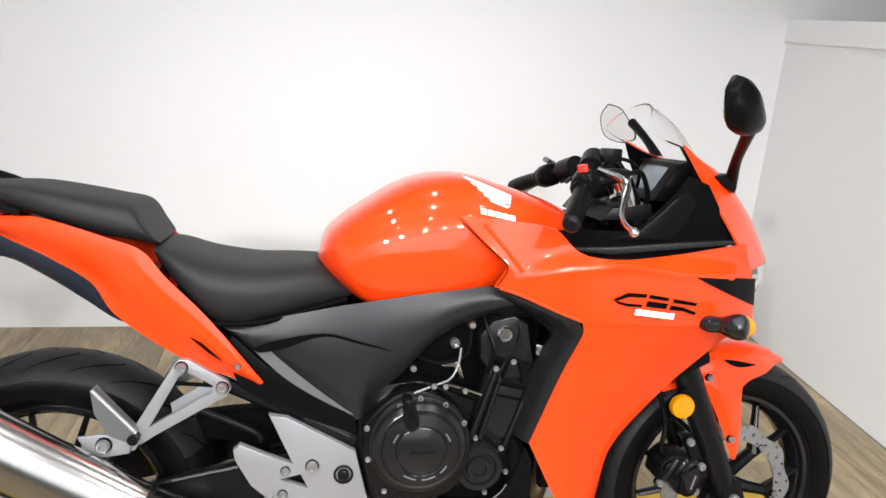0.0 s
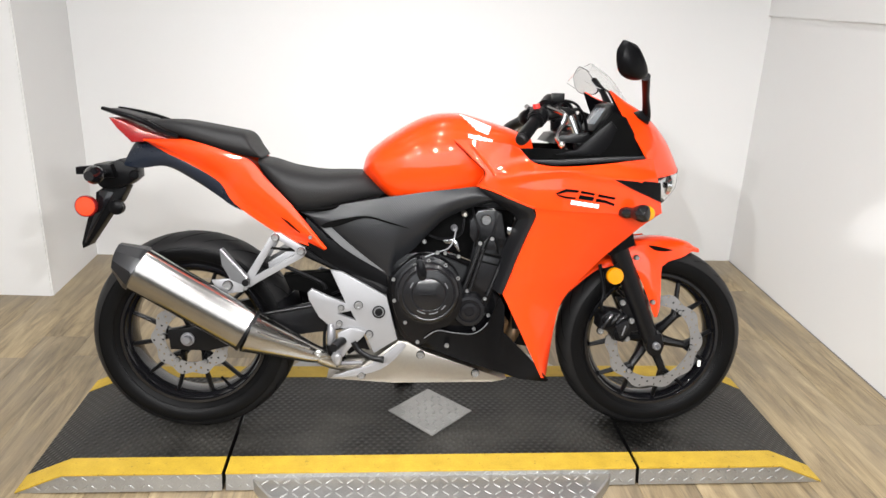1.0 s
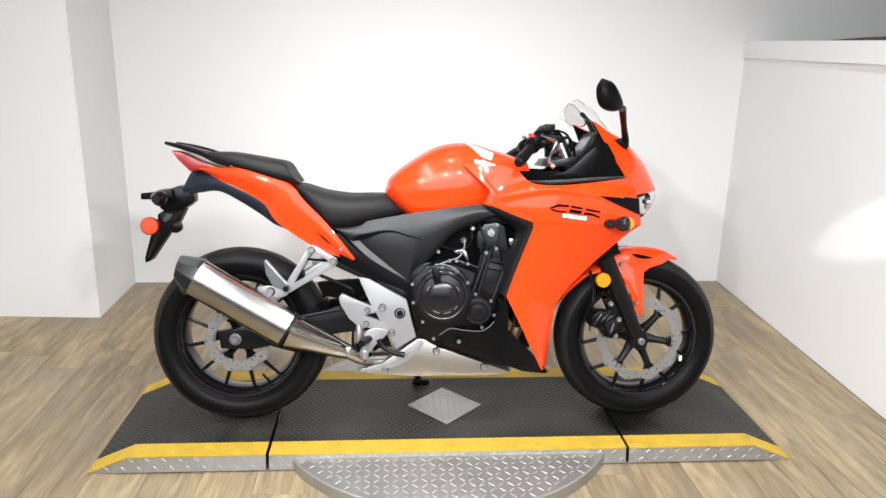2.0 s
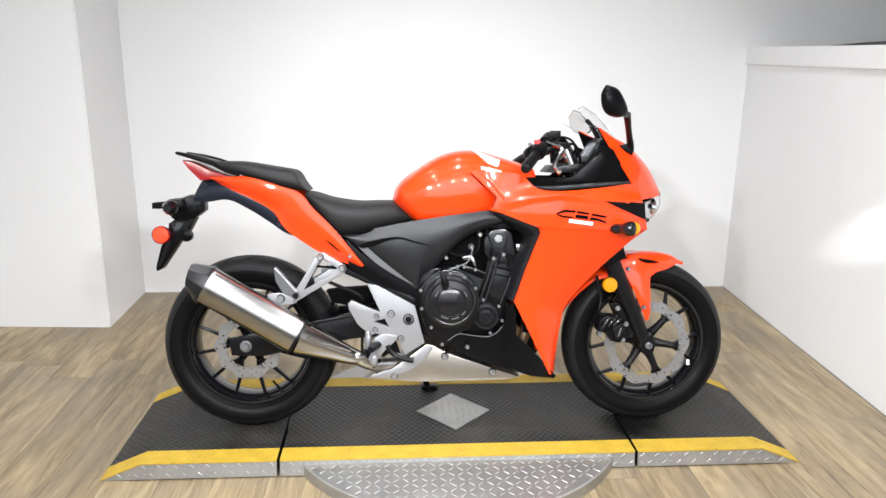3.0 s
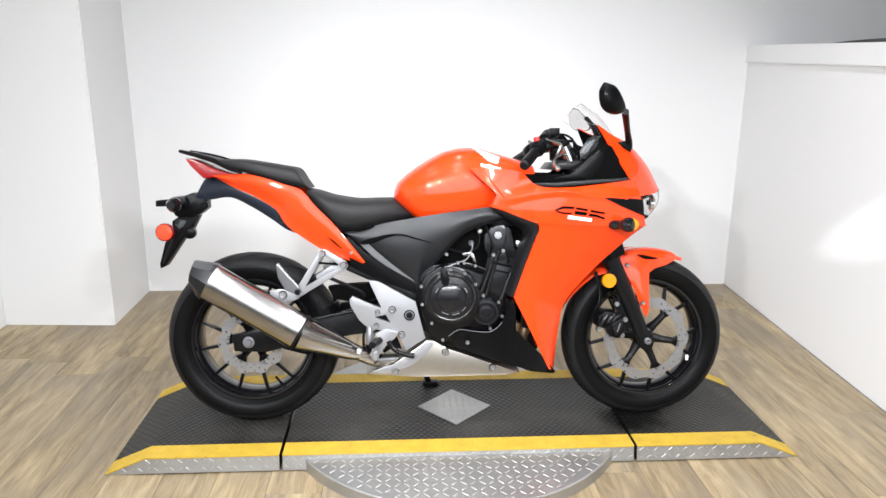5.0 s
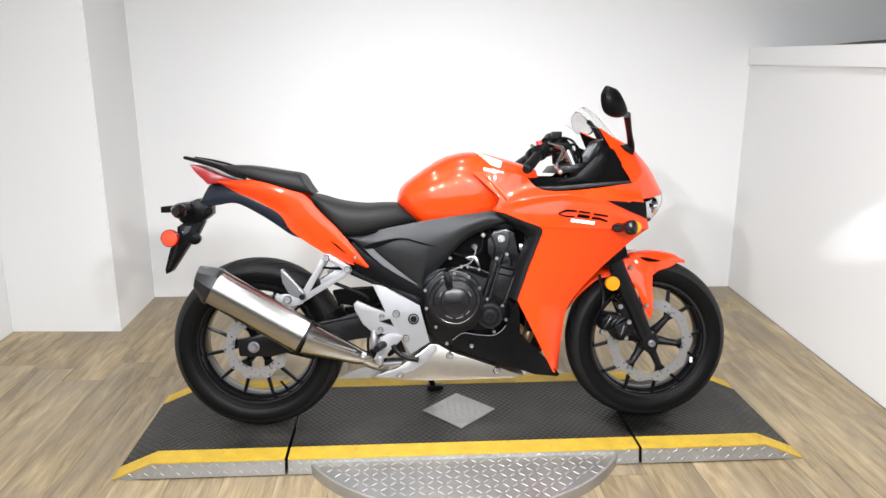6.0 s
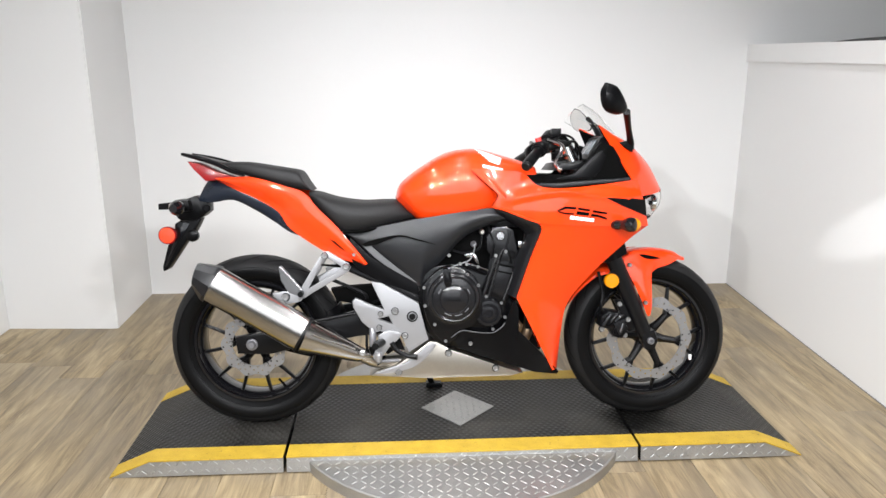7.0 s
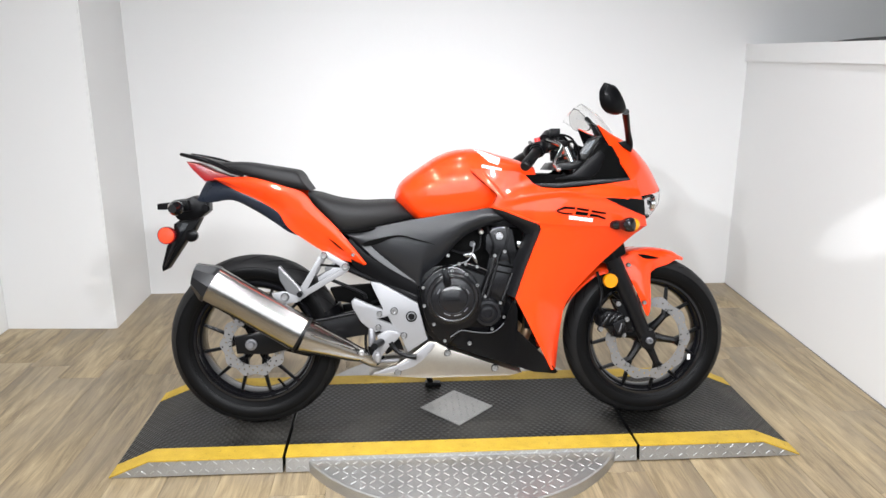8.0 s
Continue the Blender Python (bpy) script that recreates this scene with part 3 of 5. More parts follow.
WIDE = [(0.76, 0.162), (0.82, 0.172), (0.90, 0.200), (0.98, 0.224), (1.06, 0.225), (1.14, 0.220), (1.2, 0.213), (1.28, 0.200), (1.34, 0.177), (1.40, 0.13), (1.46, 0.06)]
CREASE = [(0.855, 0.806), (0.955, 0.835), (1.064, 0.846), (1.197, 0.826), (1.36, 0.815)]


def flank(x, z, u=0, v=0):
    """Half width of the front fairing."""
    y = key(x, WIDE) + 0.012 * math.sin(math.pi * min(1, max(0, (z - 0.66) / 0.26)))
    if z < 0.70:
        y -= 0.040 * min(1, (0.70 - z) / 0.45)
    return y


def shoulder(x, z):
    """Hollow band of the fairing between its crease and the cockpit edge."""
    over = (z - key(x, CREASE)) / 0.045
    fade = max(0, min(1, (x - 0.86) / 0.07)) * max(0, min(1, (1.36 - x) / 0.08))
    if over < 0:
        return 0.006 * fade * math.exp(-(over / 0.25) ** 2)
    return fade * (0.006 - 0.019 * math.sin(min(1.0, over) * math.pi * 0.5) + 0.010 * max(0, over - 0.55))


def tyre(root, cx, cz, r, w, name="tyre"):
    k = r / 0.301
    prof = [(0.212, 0.040), (0.222, 0.050), (0.236, 0.058), (0.258, 0.061), (0.266, 0.0592), (0.267, 0.0608), (0.276, 0.0558), (0.289, 0.042), (0.297, 0.024), (0.301, 0)]
    prof = [(q * k if q > 0.215 else q, y * w / 0.061) for q, y in prof]
    full = prof + [(q, -y) for q, y in prof[-2::-1]] + [(prof[0][0], prof[0][1])]
    t = part("tyre", lathe(full, cx, cz, 96, cap=False), RUBBER, root, "black road tyre with curved tread grooves")
    crown = [q for q in prof if q[0] > 0.2665 * k][::-1]
    # band coloured paler for the light that the crown catches
    part("tread_band", lathe([(q + 0.0006, y) for q, y in crown[::-1]] + [(q + 0.0006, -y) for q, y in crown[1:]], cx, cz, 96, cap=False), TREADRUBBER, t, "dark grey tread, dusty and paler as if lit from above")
    # tread grooves as narrow dark channels
    for side in (-1, 1):
        for rr, h in ((0.229, 0.0014),):
            yy = float(np.interp(rr * k, [q[0] for q in prof], [q[1] for q in prof]))
            part("sidewall_ridge", lathe([(rr * k - 0.0018, side * (yy - 0.001)), (rr * k, side * (yy + h)), (rr * k + 0.0018, side * (yy - 0.001))], cx, cz, 96, cap=False), RUBBER, t)
    verts, faces = [], []
    for side in (-1, 1):
        for i in range(22):
            a0 = 2 * math.pi * (i + (0.5 if side > 0 else 0)) / 22
            pts = []
            for s in range(14):
                f = s / 13
                yy = (0.006 + 0.045 * f) * w / 0.061
                rr = float(np.interp(yy, [q[1] for q in crown], [q[0] for q in crown])) + 0.0014
                a = a0 + side * 0.0 + 0.30 * f ** 1.4
                pts.append((rr, yy, a))
            for s, (rr, yy, a) in enumerate(pts):
                hw = 0.015 * (1 - 0.6 * abs(2 * s / 13 - 0.9))
                for da in (-hw, hw):
                    verts.append((cx + rr * math.cos(a + da), side * yy, cz + rr * math.sin(a + da)))
            b0 = len(verts) - 28
            faces += [(b0 + 2 * s, b0 + 2 * s + 1, b0 + 2 * s + 3, b0 + 2 * s + 2) for s in range(13)]
    me = bpy.data.meshes.new("tread_groove")
    me.from_pydata(verts, [], faces)
    me.materials.append(DARK)
    ob = tagged(new("tread_groove", me), kind="stuff")
    ob.parent = t
    return t


def brake_disc(root, cx, cz, y, ro, ri, waves=10, rows=3, n=40):
    """A wave-edged disc with drilled holes."""
    bm = bmesh.new()

    def rim_r(a):
        return ro + 0.0055 * math.cos(waves * a)

    bounds = [k / rows for k in range(rows + 1)]
    for yy in (y - 0.0025, y + 0.0025):
        for i in range(n):
            for k in range(rows):
                a0, a1 = 2 * math.pi * i / n, 2 * math.pi * (i + 1) / n
                am = (a0 + a1) / 2

                def at(a, f, inner=False):
                    r = ri + (rim_r(a) - ri) * f
                    return (cx + r * math.cos(a), yy, cz + r * math.sin(a))

                f0, f1 = bounds[k], bounds[k + 1]
                fm = (f0 + f1) / 2
                outer = [at(a0, f0), at(am, f0), at(a1, f0), at(a1, fm), at(a1, f1), at(am, f1), at(a0, f1), at(a0, fm)]
                if (i + k) % 2 == 0:
                    c = Vector(at(am, fm))
                    e1 = Vector((math.cos(am), 0, math.sin(am)))
                    e2 = Vector((-math.sin(am), 0, math.cos(am)))
                    hole = [c + 0.0037 * (math.cos(q) * e1 + math.sin(q) * e2) for q in [math.pi * (1.25 - 0.25 * s) for s in range(8)]]
                    o, h = [bm.verts.new(q) for q in outer], [bm.verts.new(q) for q in hole]
                    for s in range(8):
                        bm.faces.new((o[s], o[(s + 1) % 8], h[(s + 1) % 8], h[s]))
                else:
                    bm.faces.new([bm.verts.new(q) for q in outer])
    for sg in (0, 1):
        rows_ = []
        for yy in (y - 0.0025, y + 0.0025):
            rows_.append([(cx + (rim_r(a) if sg else ri) * math.cos(a), yy, cz + (rim_r(a) if sg else ri) * math.sin(a)) for a in [math.pi * i / n for i in range(2 * n)]])
        grid_mesh(bm, rows_, closed=True)
    bmesh.ops.remove_doubles(bm, verts=bm.verts, dist=1e-5)
    return part("brake_disc", bm, DISC, root, "drilled wave-edged steel brake disc")


def wheel(name, cx, cz, w, label, disc_y, disc_ro, disc_ri, tyre_r, turn, fork, rfork, yin):
    half = [(0.190, 0.0), (0.191, w - 0.030), (0.197, w - 0.016), (0.204, w - 0.010), (0.206, w), (0.209, w + 0.003), (0.217, w + 0.003), (0.220, w)]
    full = half[::-1] + [(q, -y) for q, y in half[1:]] + [(0.214, -w + 0.006), (0.200, 0.0), (0.214, w - 0.006), half[-1]]
    root = part(name, lathe(full, cx, cz, 80, cap=False), GLOSSBLACK, bike, label)
    tyre(root, cx, cz, tyre_r, w + 0.018)
    part("hub", lathe([(0.010, -0.062), (0.030, -0.062), (0.036, -0.05), (0.040, -0.035), (0.034, -0.02), (0.034, 0.02), (0.040, 0.035), (0.030, 0.06), (0.01, 0.06)], cx, cz, 32), BLACKMETAL, root)
    for i in range(6):
        a = radians(turn + 60 * i)
        d, s = Vector((math.cos(a), 0, math.sin(a))), Vector((-math.sin(a), 0, math.cos(a)))
        c, e = Vector((cx, -0.03, cz)), Vector((0, -yin, 0))
        bm = tube([c + 0.03 * d, c + 0.065 * d + e * 0.6, c + rfork * d + e], [0.020, 0.014, 0.0125], seg=8, n=2, flat=1.2)
        for sg in (-1, 1):
            sub = tube([c + (rfork - 0.012) * d + e, c + (rfork + 0.03) * d + sg * 0.024 * s + e * 0.6, c + 0.190 * d + sg * fork * s], [0.010, 0.0075, 0.006], seg=8, n=3, flat=1.7)
            tmp = bpy.data.meshes.new("tmp")
            sub.to_mesh(tmp)
            sub.free()
            bm.from_mesh(tmp)
            bpy.data.meshes.remove(tmp)
        part("spoke", bm, BLACKMETAL, root)
    brake_disc(root, cx, cz, disc_y, disc_ro, disc_ri)
    for i in range(6):
        a = radians(turn + 60 * i)
        d = Vector((math.cos(a), 0, math.sin(a)))
        c = Vector((cx, disc_y + 0.006, cz))
        bolt(root, *(c + (disc_ri + 0.004) * d + Vector((0, -0.010, 0))), 0.0068)
    return root


front_wheel = wheel("front_wheel", FX, FZ, 0.045, "black cast front wheel with split spokes", -0.068, 0.152, 0.118, 0.299, 52, 0.050, 0.112, 0.026)
rear_wheel = wheel("rear_wheel", RX, RZ, 0.062, "black cast rear wheel with split spokes", -0.088, 0.114, 0.078, 0.307, 57, 0.050, 0.075, 0.03)
a = radians(297)
part("valve_stem", tube([(RX + r * math.cos(a), -0.02 - 0.02 * (0.196 - r) / 0.03, RZ + r * math.sin(a)) for r in (0.196, 0.180, 0.160)], [0.006, 0.0045, 0.0045], seg=8, n=2), BLACK, rear_wheel, "black tyre valve stem")
bm = block(1.580, 1.590, -0.0555, -0.050, 0.203, 0.223, 0.001)
part("tyre_tag", bm, WHITE, front_wheel, "small white tag stuck on the tyre")

# front fork, fender and brake
D = Vector((0.133, 0, -0.302)).normalized()
for side in (-1, 1):
    top, low = Vector((1.265, side * 0.1, 0.606)), Vector((1.389, side * 0.1, 0.322))
    leg = part("fork_leg", tube([top, top.lerp(low, 0.5), top.lerp(low, 0.88), low + D * 0.02], [0.029, 0.0285, 0.026, 0.022], seg=20, n=4), BLACKMETAL, bike, "satin black fork slider")
    part("stanchion", tube([top - D * 0.42, top], 0.0205, seg=18), CHROME, leg)
    part("dust_seal", tube([top - D * 0.02, top + D * 0.004], 0.031, seg=18), BLACK, leg)
    part("axle_clamp", plate([(1.373, 0.339), (1.412, 0.348), (1.425, 0.309), (1.415, 0.279), (1.386, 0.276), (1.371, 0.304)], side * 0.124, side * 0.084, 0.004), BLACKMETAL, leg)
    if side < 0:
        nut = part("axle_nut", lathe([(0.012, -0.120), (0.012, -0.134), (0.009, -0.137), (0.006, -0.137), (0.0055, -0.128), (0.001, -0.128)], 1.398, 0.310, 18), GREYP, leg)
refl = part("side_reflector", lathe([(0.0255, -0.122), (0.0255, -0.132), (0.0235, -0.136), (0.001, -0.137)], 1.255, 0.526, 28), AMBER, bike, "round amber side reflector")
part("bracket", plate([(1.238, 0.545), (1.285, 0.585), (1.292, 0.56), (1.265, 0.505), (1.245, 0.505)], -0.124, -0.119, 0.001), BLACK, refl)

arch = bmesh.new()
rows = []
for i in range(25):
    a = radians(64 + 94 * i / 24)
    taper = 0.16 + 0.84 * min(1, (i / 9) ** 0.75)
    r0 = 0.326 - 0.006 * (i < 2) + 0.016 * max(0, (i - 15) / 9)
    row = []
    for j in range(13):
        q = radians(-96 + 192 * j / 12)
        y = 0.074 * taper * (1 - 0.55 * max(0, (i - 17) / 7) ** 2) * math.sin(q)
        rr = r0 - 0.052 * (1 - math.cos(q)) * (0.15 + 0.85 * min(1, i / 10)) * (1 - 0.55 * min(1, max(0, (i - 12) / 5)))
        row.append((1.412 + rr * math.cos(a), y, 0.301 + rr * math.sin(a)))
    rows.append(row)
grid_mesh(arch, rows)
fender = part("front_fender", thicken(arch, -0.003), ORANGE, bike, "glossy orange-red front fender")
for side in (-1, 1):
    bm = ruled([(1.300, 0.606), (1.312, 0.575), (1.334, 0.528), (1.362, 0.466), (1.384, 0.410), (1.391, 0.396)],
               [(1.400, 0.622), (1.418, 0.590), (1.405, 0.548), (1.404, 0.480), (1.405, 0.425), (1.400, 0.400)],
               lambda x, z, u, v: 0.080 + 0.030 * min(1, u * 1.6) + 0.006 * math.sin(math.pi * v), nu=4, nv=6, thick=0.003, side=side)
    leg = part("fender_stay", bm, ORANGE, fender, "orange-red fender side leg")
    part("fender_flange", ruled([(1.33, 0.620), (1.38, 0.622), (1.43, 0.617), (1.48, 0.607), (1.525, 0.594)], [(1.33, 0.560), (1.402, 0.548), (1.43, 0.563), (1.476, 0.574), (1.522, 0.590)],
         lambda x, z, u, v: key(x, [(1.33, 0.090), (1.42, 0.086), (1.48, 0.066), (1.525, 0.036)]) * (0.70 + 0.30 * v ** 0.5), nu=4, nv=6, thick=0.003, side=side), ORANGE, fender)
    if side < 0:
        bm = ruled([(1.362, 0.614), (1.385, 0.612), (1.415, 0.606), (1.443, 0.599)], [(1.364, 0.610), (1.387, 0.598), (1.415, 0.596), (1.443, 0.598)], lambda x, z, u, v: key(x, [(1.36, 0.092), (1.41, 0.090), (1.445, 0.080)]), nu=3, nv=2, thick=0.002, side=-1)
        part("vent_slot", bm, DARK, fender, "black vent slot")
        bolt(fender, 1.325, -0.104, 0.578, 0.007)
        bolt(fender, 1.380, -0.118, 0.445, 0.007)

caliper = part("brake_caliper", plate([(1.222, 0.398), (1.245, 0.418), (1.285, 0.412), (1.312, 0.380), (1.318, 0.345), (1.296, 0.318), (1.268, 0.325), (1.250, 0.352), (1.218, 0.362)], -0.128, -0.055, 0.010), BLACKMETAL, bike, "black two-piston front brake caliper")
part("piston_cover", lathe([(0.020, -0.12), (0.020, -0.134), (0.016, -0.138), (0.001, -0.138)], 1.246, 0.386, 18), BLACK, caliper)
part("piston_cover", lathe([(0.020, -0.12), (0.020, -0.134), (0.016, -0.138), (0.001, -0.138)], 1.284, 0.345, 18), BLACK, caliper)
part("body_rib", plate([(1.262, 0.375), (1.300, 0.395), (1.306, 0.372), (1.292, 0.338), (1.280, 0.334)], -0.142, -0.120, 0.005), ENGINE2, caliper)
part("caliper_bracket", plate([(1.270, 0.455), (1.300, 0.452), (1.335, 0.405), (1.345, 0.355), (1.318, 0.340), (1.300, 0.40)], -0.105, -0.09, 0.003), BLACKMETAL, caliper)
for x, z in ((1.287, 0.442), (1.226, 0.352), (1.308, 0.330), (1.318, 0.386)):
    bolt(caliper, x, -0.118, z, 0.009)
for k in range(3):
    part("body_fin", tube([(1.226 + 0.022 * k, -0.131, 0.366 + 0.008 * k), (1.240 + 0.022 * k, -0.134, 0.390 + 0.004 * k), (1.254 + 0.022 * k, -0.131, 0.409 - 0.002 * k)], 0.0065, seg=8), ENGINE2, caliper)
part("raised_mark", plate([(1.283, 0.347), (1.287, 0.346), (1.296, 0.376), (1.292, 0.378)], -0.1435, -0.141, 0.0005), GREYP, caliper)
part("brake_hose", tube([(1.215, -0.10, 0.555), (1.228, -0.115, 0.48), (1.222, -0.12, 0.43), (1.240, -0.11, 0.405)], 0.0055, seg=8), BLACK, bike, "black brake hose")
part("sensor_wire", tube([(1.30, -0.07, 0.44), (1.322, -0.08, 0.40), (1.335, -0.075, 0.36)], 0.003, seg=6), BLACK, bike)
part("lower_triple_clamp", plate([(1.200, 0.63), (1.30, 0.66), (1.31, 0.62), (1.24, 0.585), (1.20, 0.60)], -0.13, 0.13, 0.008), BLACK, bike)

# tank, seats and tail
part("fuel_tank", hull([(0.575, 0.505, 0.745, 0.77, 0.815, 0.085), (0.600, 0.525, 0.742, 0.80, 0.868, 0.135), (0.66, 0.605, 0.750, 0.82, 0.930, 0.160), (0.73, 0.69, 0.760, 0.84, 0.975, 0.168),
                       (0.80, 0.785, 0.773, 0.85, 0.987, 0.163), (0.88, 0.875, 0.79, 0.86, 0.965, 0.148), (0.96, 0.95, 0.80, 0.86, 0.943, 0.125), (1.0, 0.995, 0.82, 0.86, 0.925, 0.10)], n=6, m_=18, p=0.72), ORANGE, bike, "glossy orange-red fuel tank", 50)
part("rider_seat", hull([(0.222, 0.205, 0.80, 0.82, 0.842, 0.095), (0.27, 0.24, 0.752, 0.79, 0.836, 0.132), (0.325, 0.30, 0.708, 0.765, 0.818, 0.150), (0.40, 0.385, 0.712, 0.76, 0.806, 0.150),
                        (0.48, 0.46, 0.728, 0.765, 0.808, 0.132), (0.55, 0.515, 0.744, 0.77, 0.806, 0.105), (0.582, 0.535, 0.750, 0.763, 0.785, 0.080)], n=5, m_=14, p=0.62), SEAT, bike, "black vinyl rider seat", 50)
part("passenger_seat", hull([(-0.105, -0.10, 0.925, 0.932, 0.943, 0.07), (-0.02, -0.02, 0.902, 0.918, 0.944, 0.10), (0.06, 0.06, 0.880, 0.900, 0.933, 0.115), (0.13, 0.12, 0.860, 0.885, 0.923, 0.115),
                            (0.190, 0.170, 0.848, 0.874, 0.913, 0.109), (0.212, 0.188, 0.844, 0.858, 0.884, 0.100), (0.218, 0.206, 0.844, 0.849, 0.858, 0.086)], n=5, m_=12, p=0.46), SEAT, bike, "black vinyl passenger seat", 50)
for side in (-1, 1):
    bm = ruled([(-0.110, 0.889), (-0.05, 0.891), (0.03, 0.890), (0.142, 0.859), (0.199, 0.838), (0.240, 0.790), (0.312, 0.717), (0.408, 0.596)],
               [(-0.108, 0.881), (-0.04, 0.847), (0.026, 0.819), (0.102, 0.775), (0.140, 0.720), (0.21, 0.668), (0.29, 0.622), (0.392, 0.587)],
               lambda x, z, u, v: key(x, [(-0.1, 0.085), (0.05, 0.115), (0.2, 0.135), (0.32, 0.143), (0.41, 0.140)]) + 0.014 * math.sin(math.pi * min(1, 0.15 + v)) - 0.012 * v, nu=6, nv=8, thick=0.004, side=side)
    tail = part("tail_fairing", bm, ORANGE, bike, "glossy orange-red tail side panel")
    if side < 0:
        part("slot", plate([(0.280, 0.684), (0.300, 0.672), (0.334, 0.640), (0.312, 0.655)], -0.156, -0.149, 0.001), DARK, tail, "narrow black slot")
        bolt(tail, 0.362, -0.152, 0.628, 0.0055)
part("undertail", hull([(-0.188, -0.150, 0.808, 0.835, 0.882, 0.040), (-0.128, -0.115, 0.804, 0.84, 0.888, 0.066), (-0.055, -0.05, 0.812, 0.84, 0.88, 0.082), (0.02, 0.02, 0.778, 0.81, 0.86, 0.095), (0.09, 0.09, 0.735, 0.78, 0.83, 0.105), (0.140, 0.140, 0.700, 0.74, 0.80, 0.105), (0.2, 0.2, 0.68, 0.72, 0.78, 0.10)], n=4, m_=10), NAVY, bike, "blue-black undertail panel", 50)
part("seat_frame", hull([(0.24, 0.24, 0.66, 0.70, 0.76, 0.09), (0.30, 0.30, 0.61, 0.66, 0.70, 0.10), (0.42, 0.42, 0.55, 0.62, 0.69, 0.10), (0.55, 0.55, 0.50, 0.6, 0.73, 0.10)], n=3, m_=8), BLACK, bike)
part("tail_light", plate([(-0.206, 0.946), (-0.172, 0.940), (-0.113, 0.913), (-0.048, 0.892), (-0.050, 0.886), (-0.103, 0.881), (-0.146, 0.878), (-0.185, 0.917)], -0.082, 0.082, 0.005), REDLENS, bike, "red tail light lens")
for side in (-1, 1):
    part("grab_rail", tube([(-0.226, side * 0.060, 0.970), (-0.165, side * 0.094, 0.957), (-0.10, side * 0.108, 0.938), (-0.05, side * 0.114, 0.913), (-0.005, side * 0.118, 0.899)], [0.006, 0.008, 0.0085, 0.008, 0.006], seg=10, flat=1.5), BLACK, bike, "black grab rail")
part("tail_cap", plate([(-0.226, 0.971), (-0.20, 0.968), (-0.105, 0.945), (-0.10, 0.935), (-0.195, 0.957)], -0.062, 0.062, 0.003), BLACK, bike)
holder = part("plate_holder", plate([(-0.247, 0.745), (-0.276, 0.726), (-0.280, 0.673), (-0.304, 0.650), (-0.326, 0.573), (-0.324, 0.556), (-0.306, 0.565), (-0.234, 0.669), (-0.205, 0.700), (-0.181, 0.746)], -0.028, 0.028, 0.006), BLACK, bike, "black number plate holder")
part("arm", plate([(-0.150, 0.800), (-0.200, 0.826), (-0.251, 0.806), (-0.284, 0.798), (-0.276, 0.770), (-0.262, 0.745), (-0.247, 0.736), (-0.200, 0.740), (-0.172, 0.754), (-0.150, 0.772)], -0.036, 0.036, 0.008), BLACK, holder)
part("plate_bracket", plate([(-0.335, 0.797), (-0.335, 0.776), (-0.305, 0.776), (-0.250, 0.786), (-0.250, 0.806)], -0.012, 0.030, 0.002), BLACK, holder)
part("bracket_knob", lathe([(0.014, -0.03), (0.014, -0.046), (0.010, -0.05), (0.001, -0.05)], -0.156, 0.782, 14), BLACK, holder)
part("blade_rib", plate([(-0.262, 0.735), (-0.270, 0.690), (-0.316, 0.575), (-0.309, 0.574), (-0.250, 0.680), (-0.222, 0.728)], -0.032, -0.026, 0.002), GLOSSBLACK, holder)
part("lamp_bracket", plate([(-0.262, 0.812), (-0.215, 0.812), (-0.205, 0.775), (-0.255, 0.770)], -0.065, 0.065, 0.005), BLACK, holder)
part("plate_light", lathe([(0.021, -0.05), (0.021, -0.07), (0.014, -0.074), (0.001, -0.074)], -0.204, 0.688, 16), BLACK, holder)
part("rear_reflector", lathe([(0.029, -0.058), (0.029, -0.070), (0.026, -0.073), (0.001, -0.074)], -0.290, 0.690, 26), ORANGELENS, holder, "round orange-red side reflector")
part("reflector_rim", lathe([(0.031, -0.056), (0.031, -0.071), (0.0285, -0.074), (0.0265, -0.071)], -0.290, 0.690, 26, cap=False), REDLENS, holder)
for side in (-1, 1):
    stalk = part("rear_turn_signal", tube([(-0.222, side * 0.04, 0.790), (-0.228, side * 0.10, 0.790), (-0.228, side * 0.15, 0.790), (-0.230, side * 0.185, 0.790)], [0.009, 0.013, 0.026, 0.014], seg=16), GLOSSBLACK, bike, "black bullet turn signal")
    part("signal_lens", tube([(-0.238, side * 0.112, 0.791), (-0.238, side * 0.142, 0.792), (-0.236, side * 0.172, 0.792)], [0.010, 0.0195, 0.010], seg=14), AMBER, stalk, "amber lens")

for side in (-1, 1):
    part("seat_welt", tube([(0.318, side * 0.140, 0.706), (0.40, side * 0.146, 0.710), (0.48, side * 0.128, 0.727), (0.56, side * 0.105, 0.745)], 0.006, seg=8), DARK, bike, "black seam under the seat")

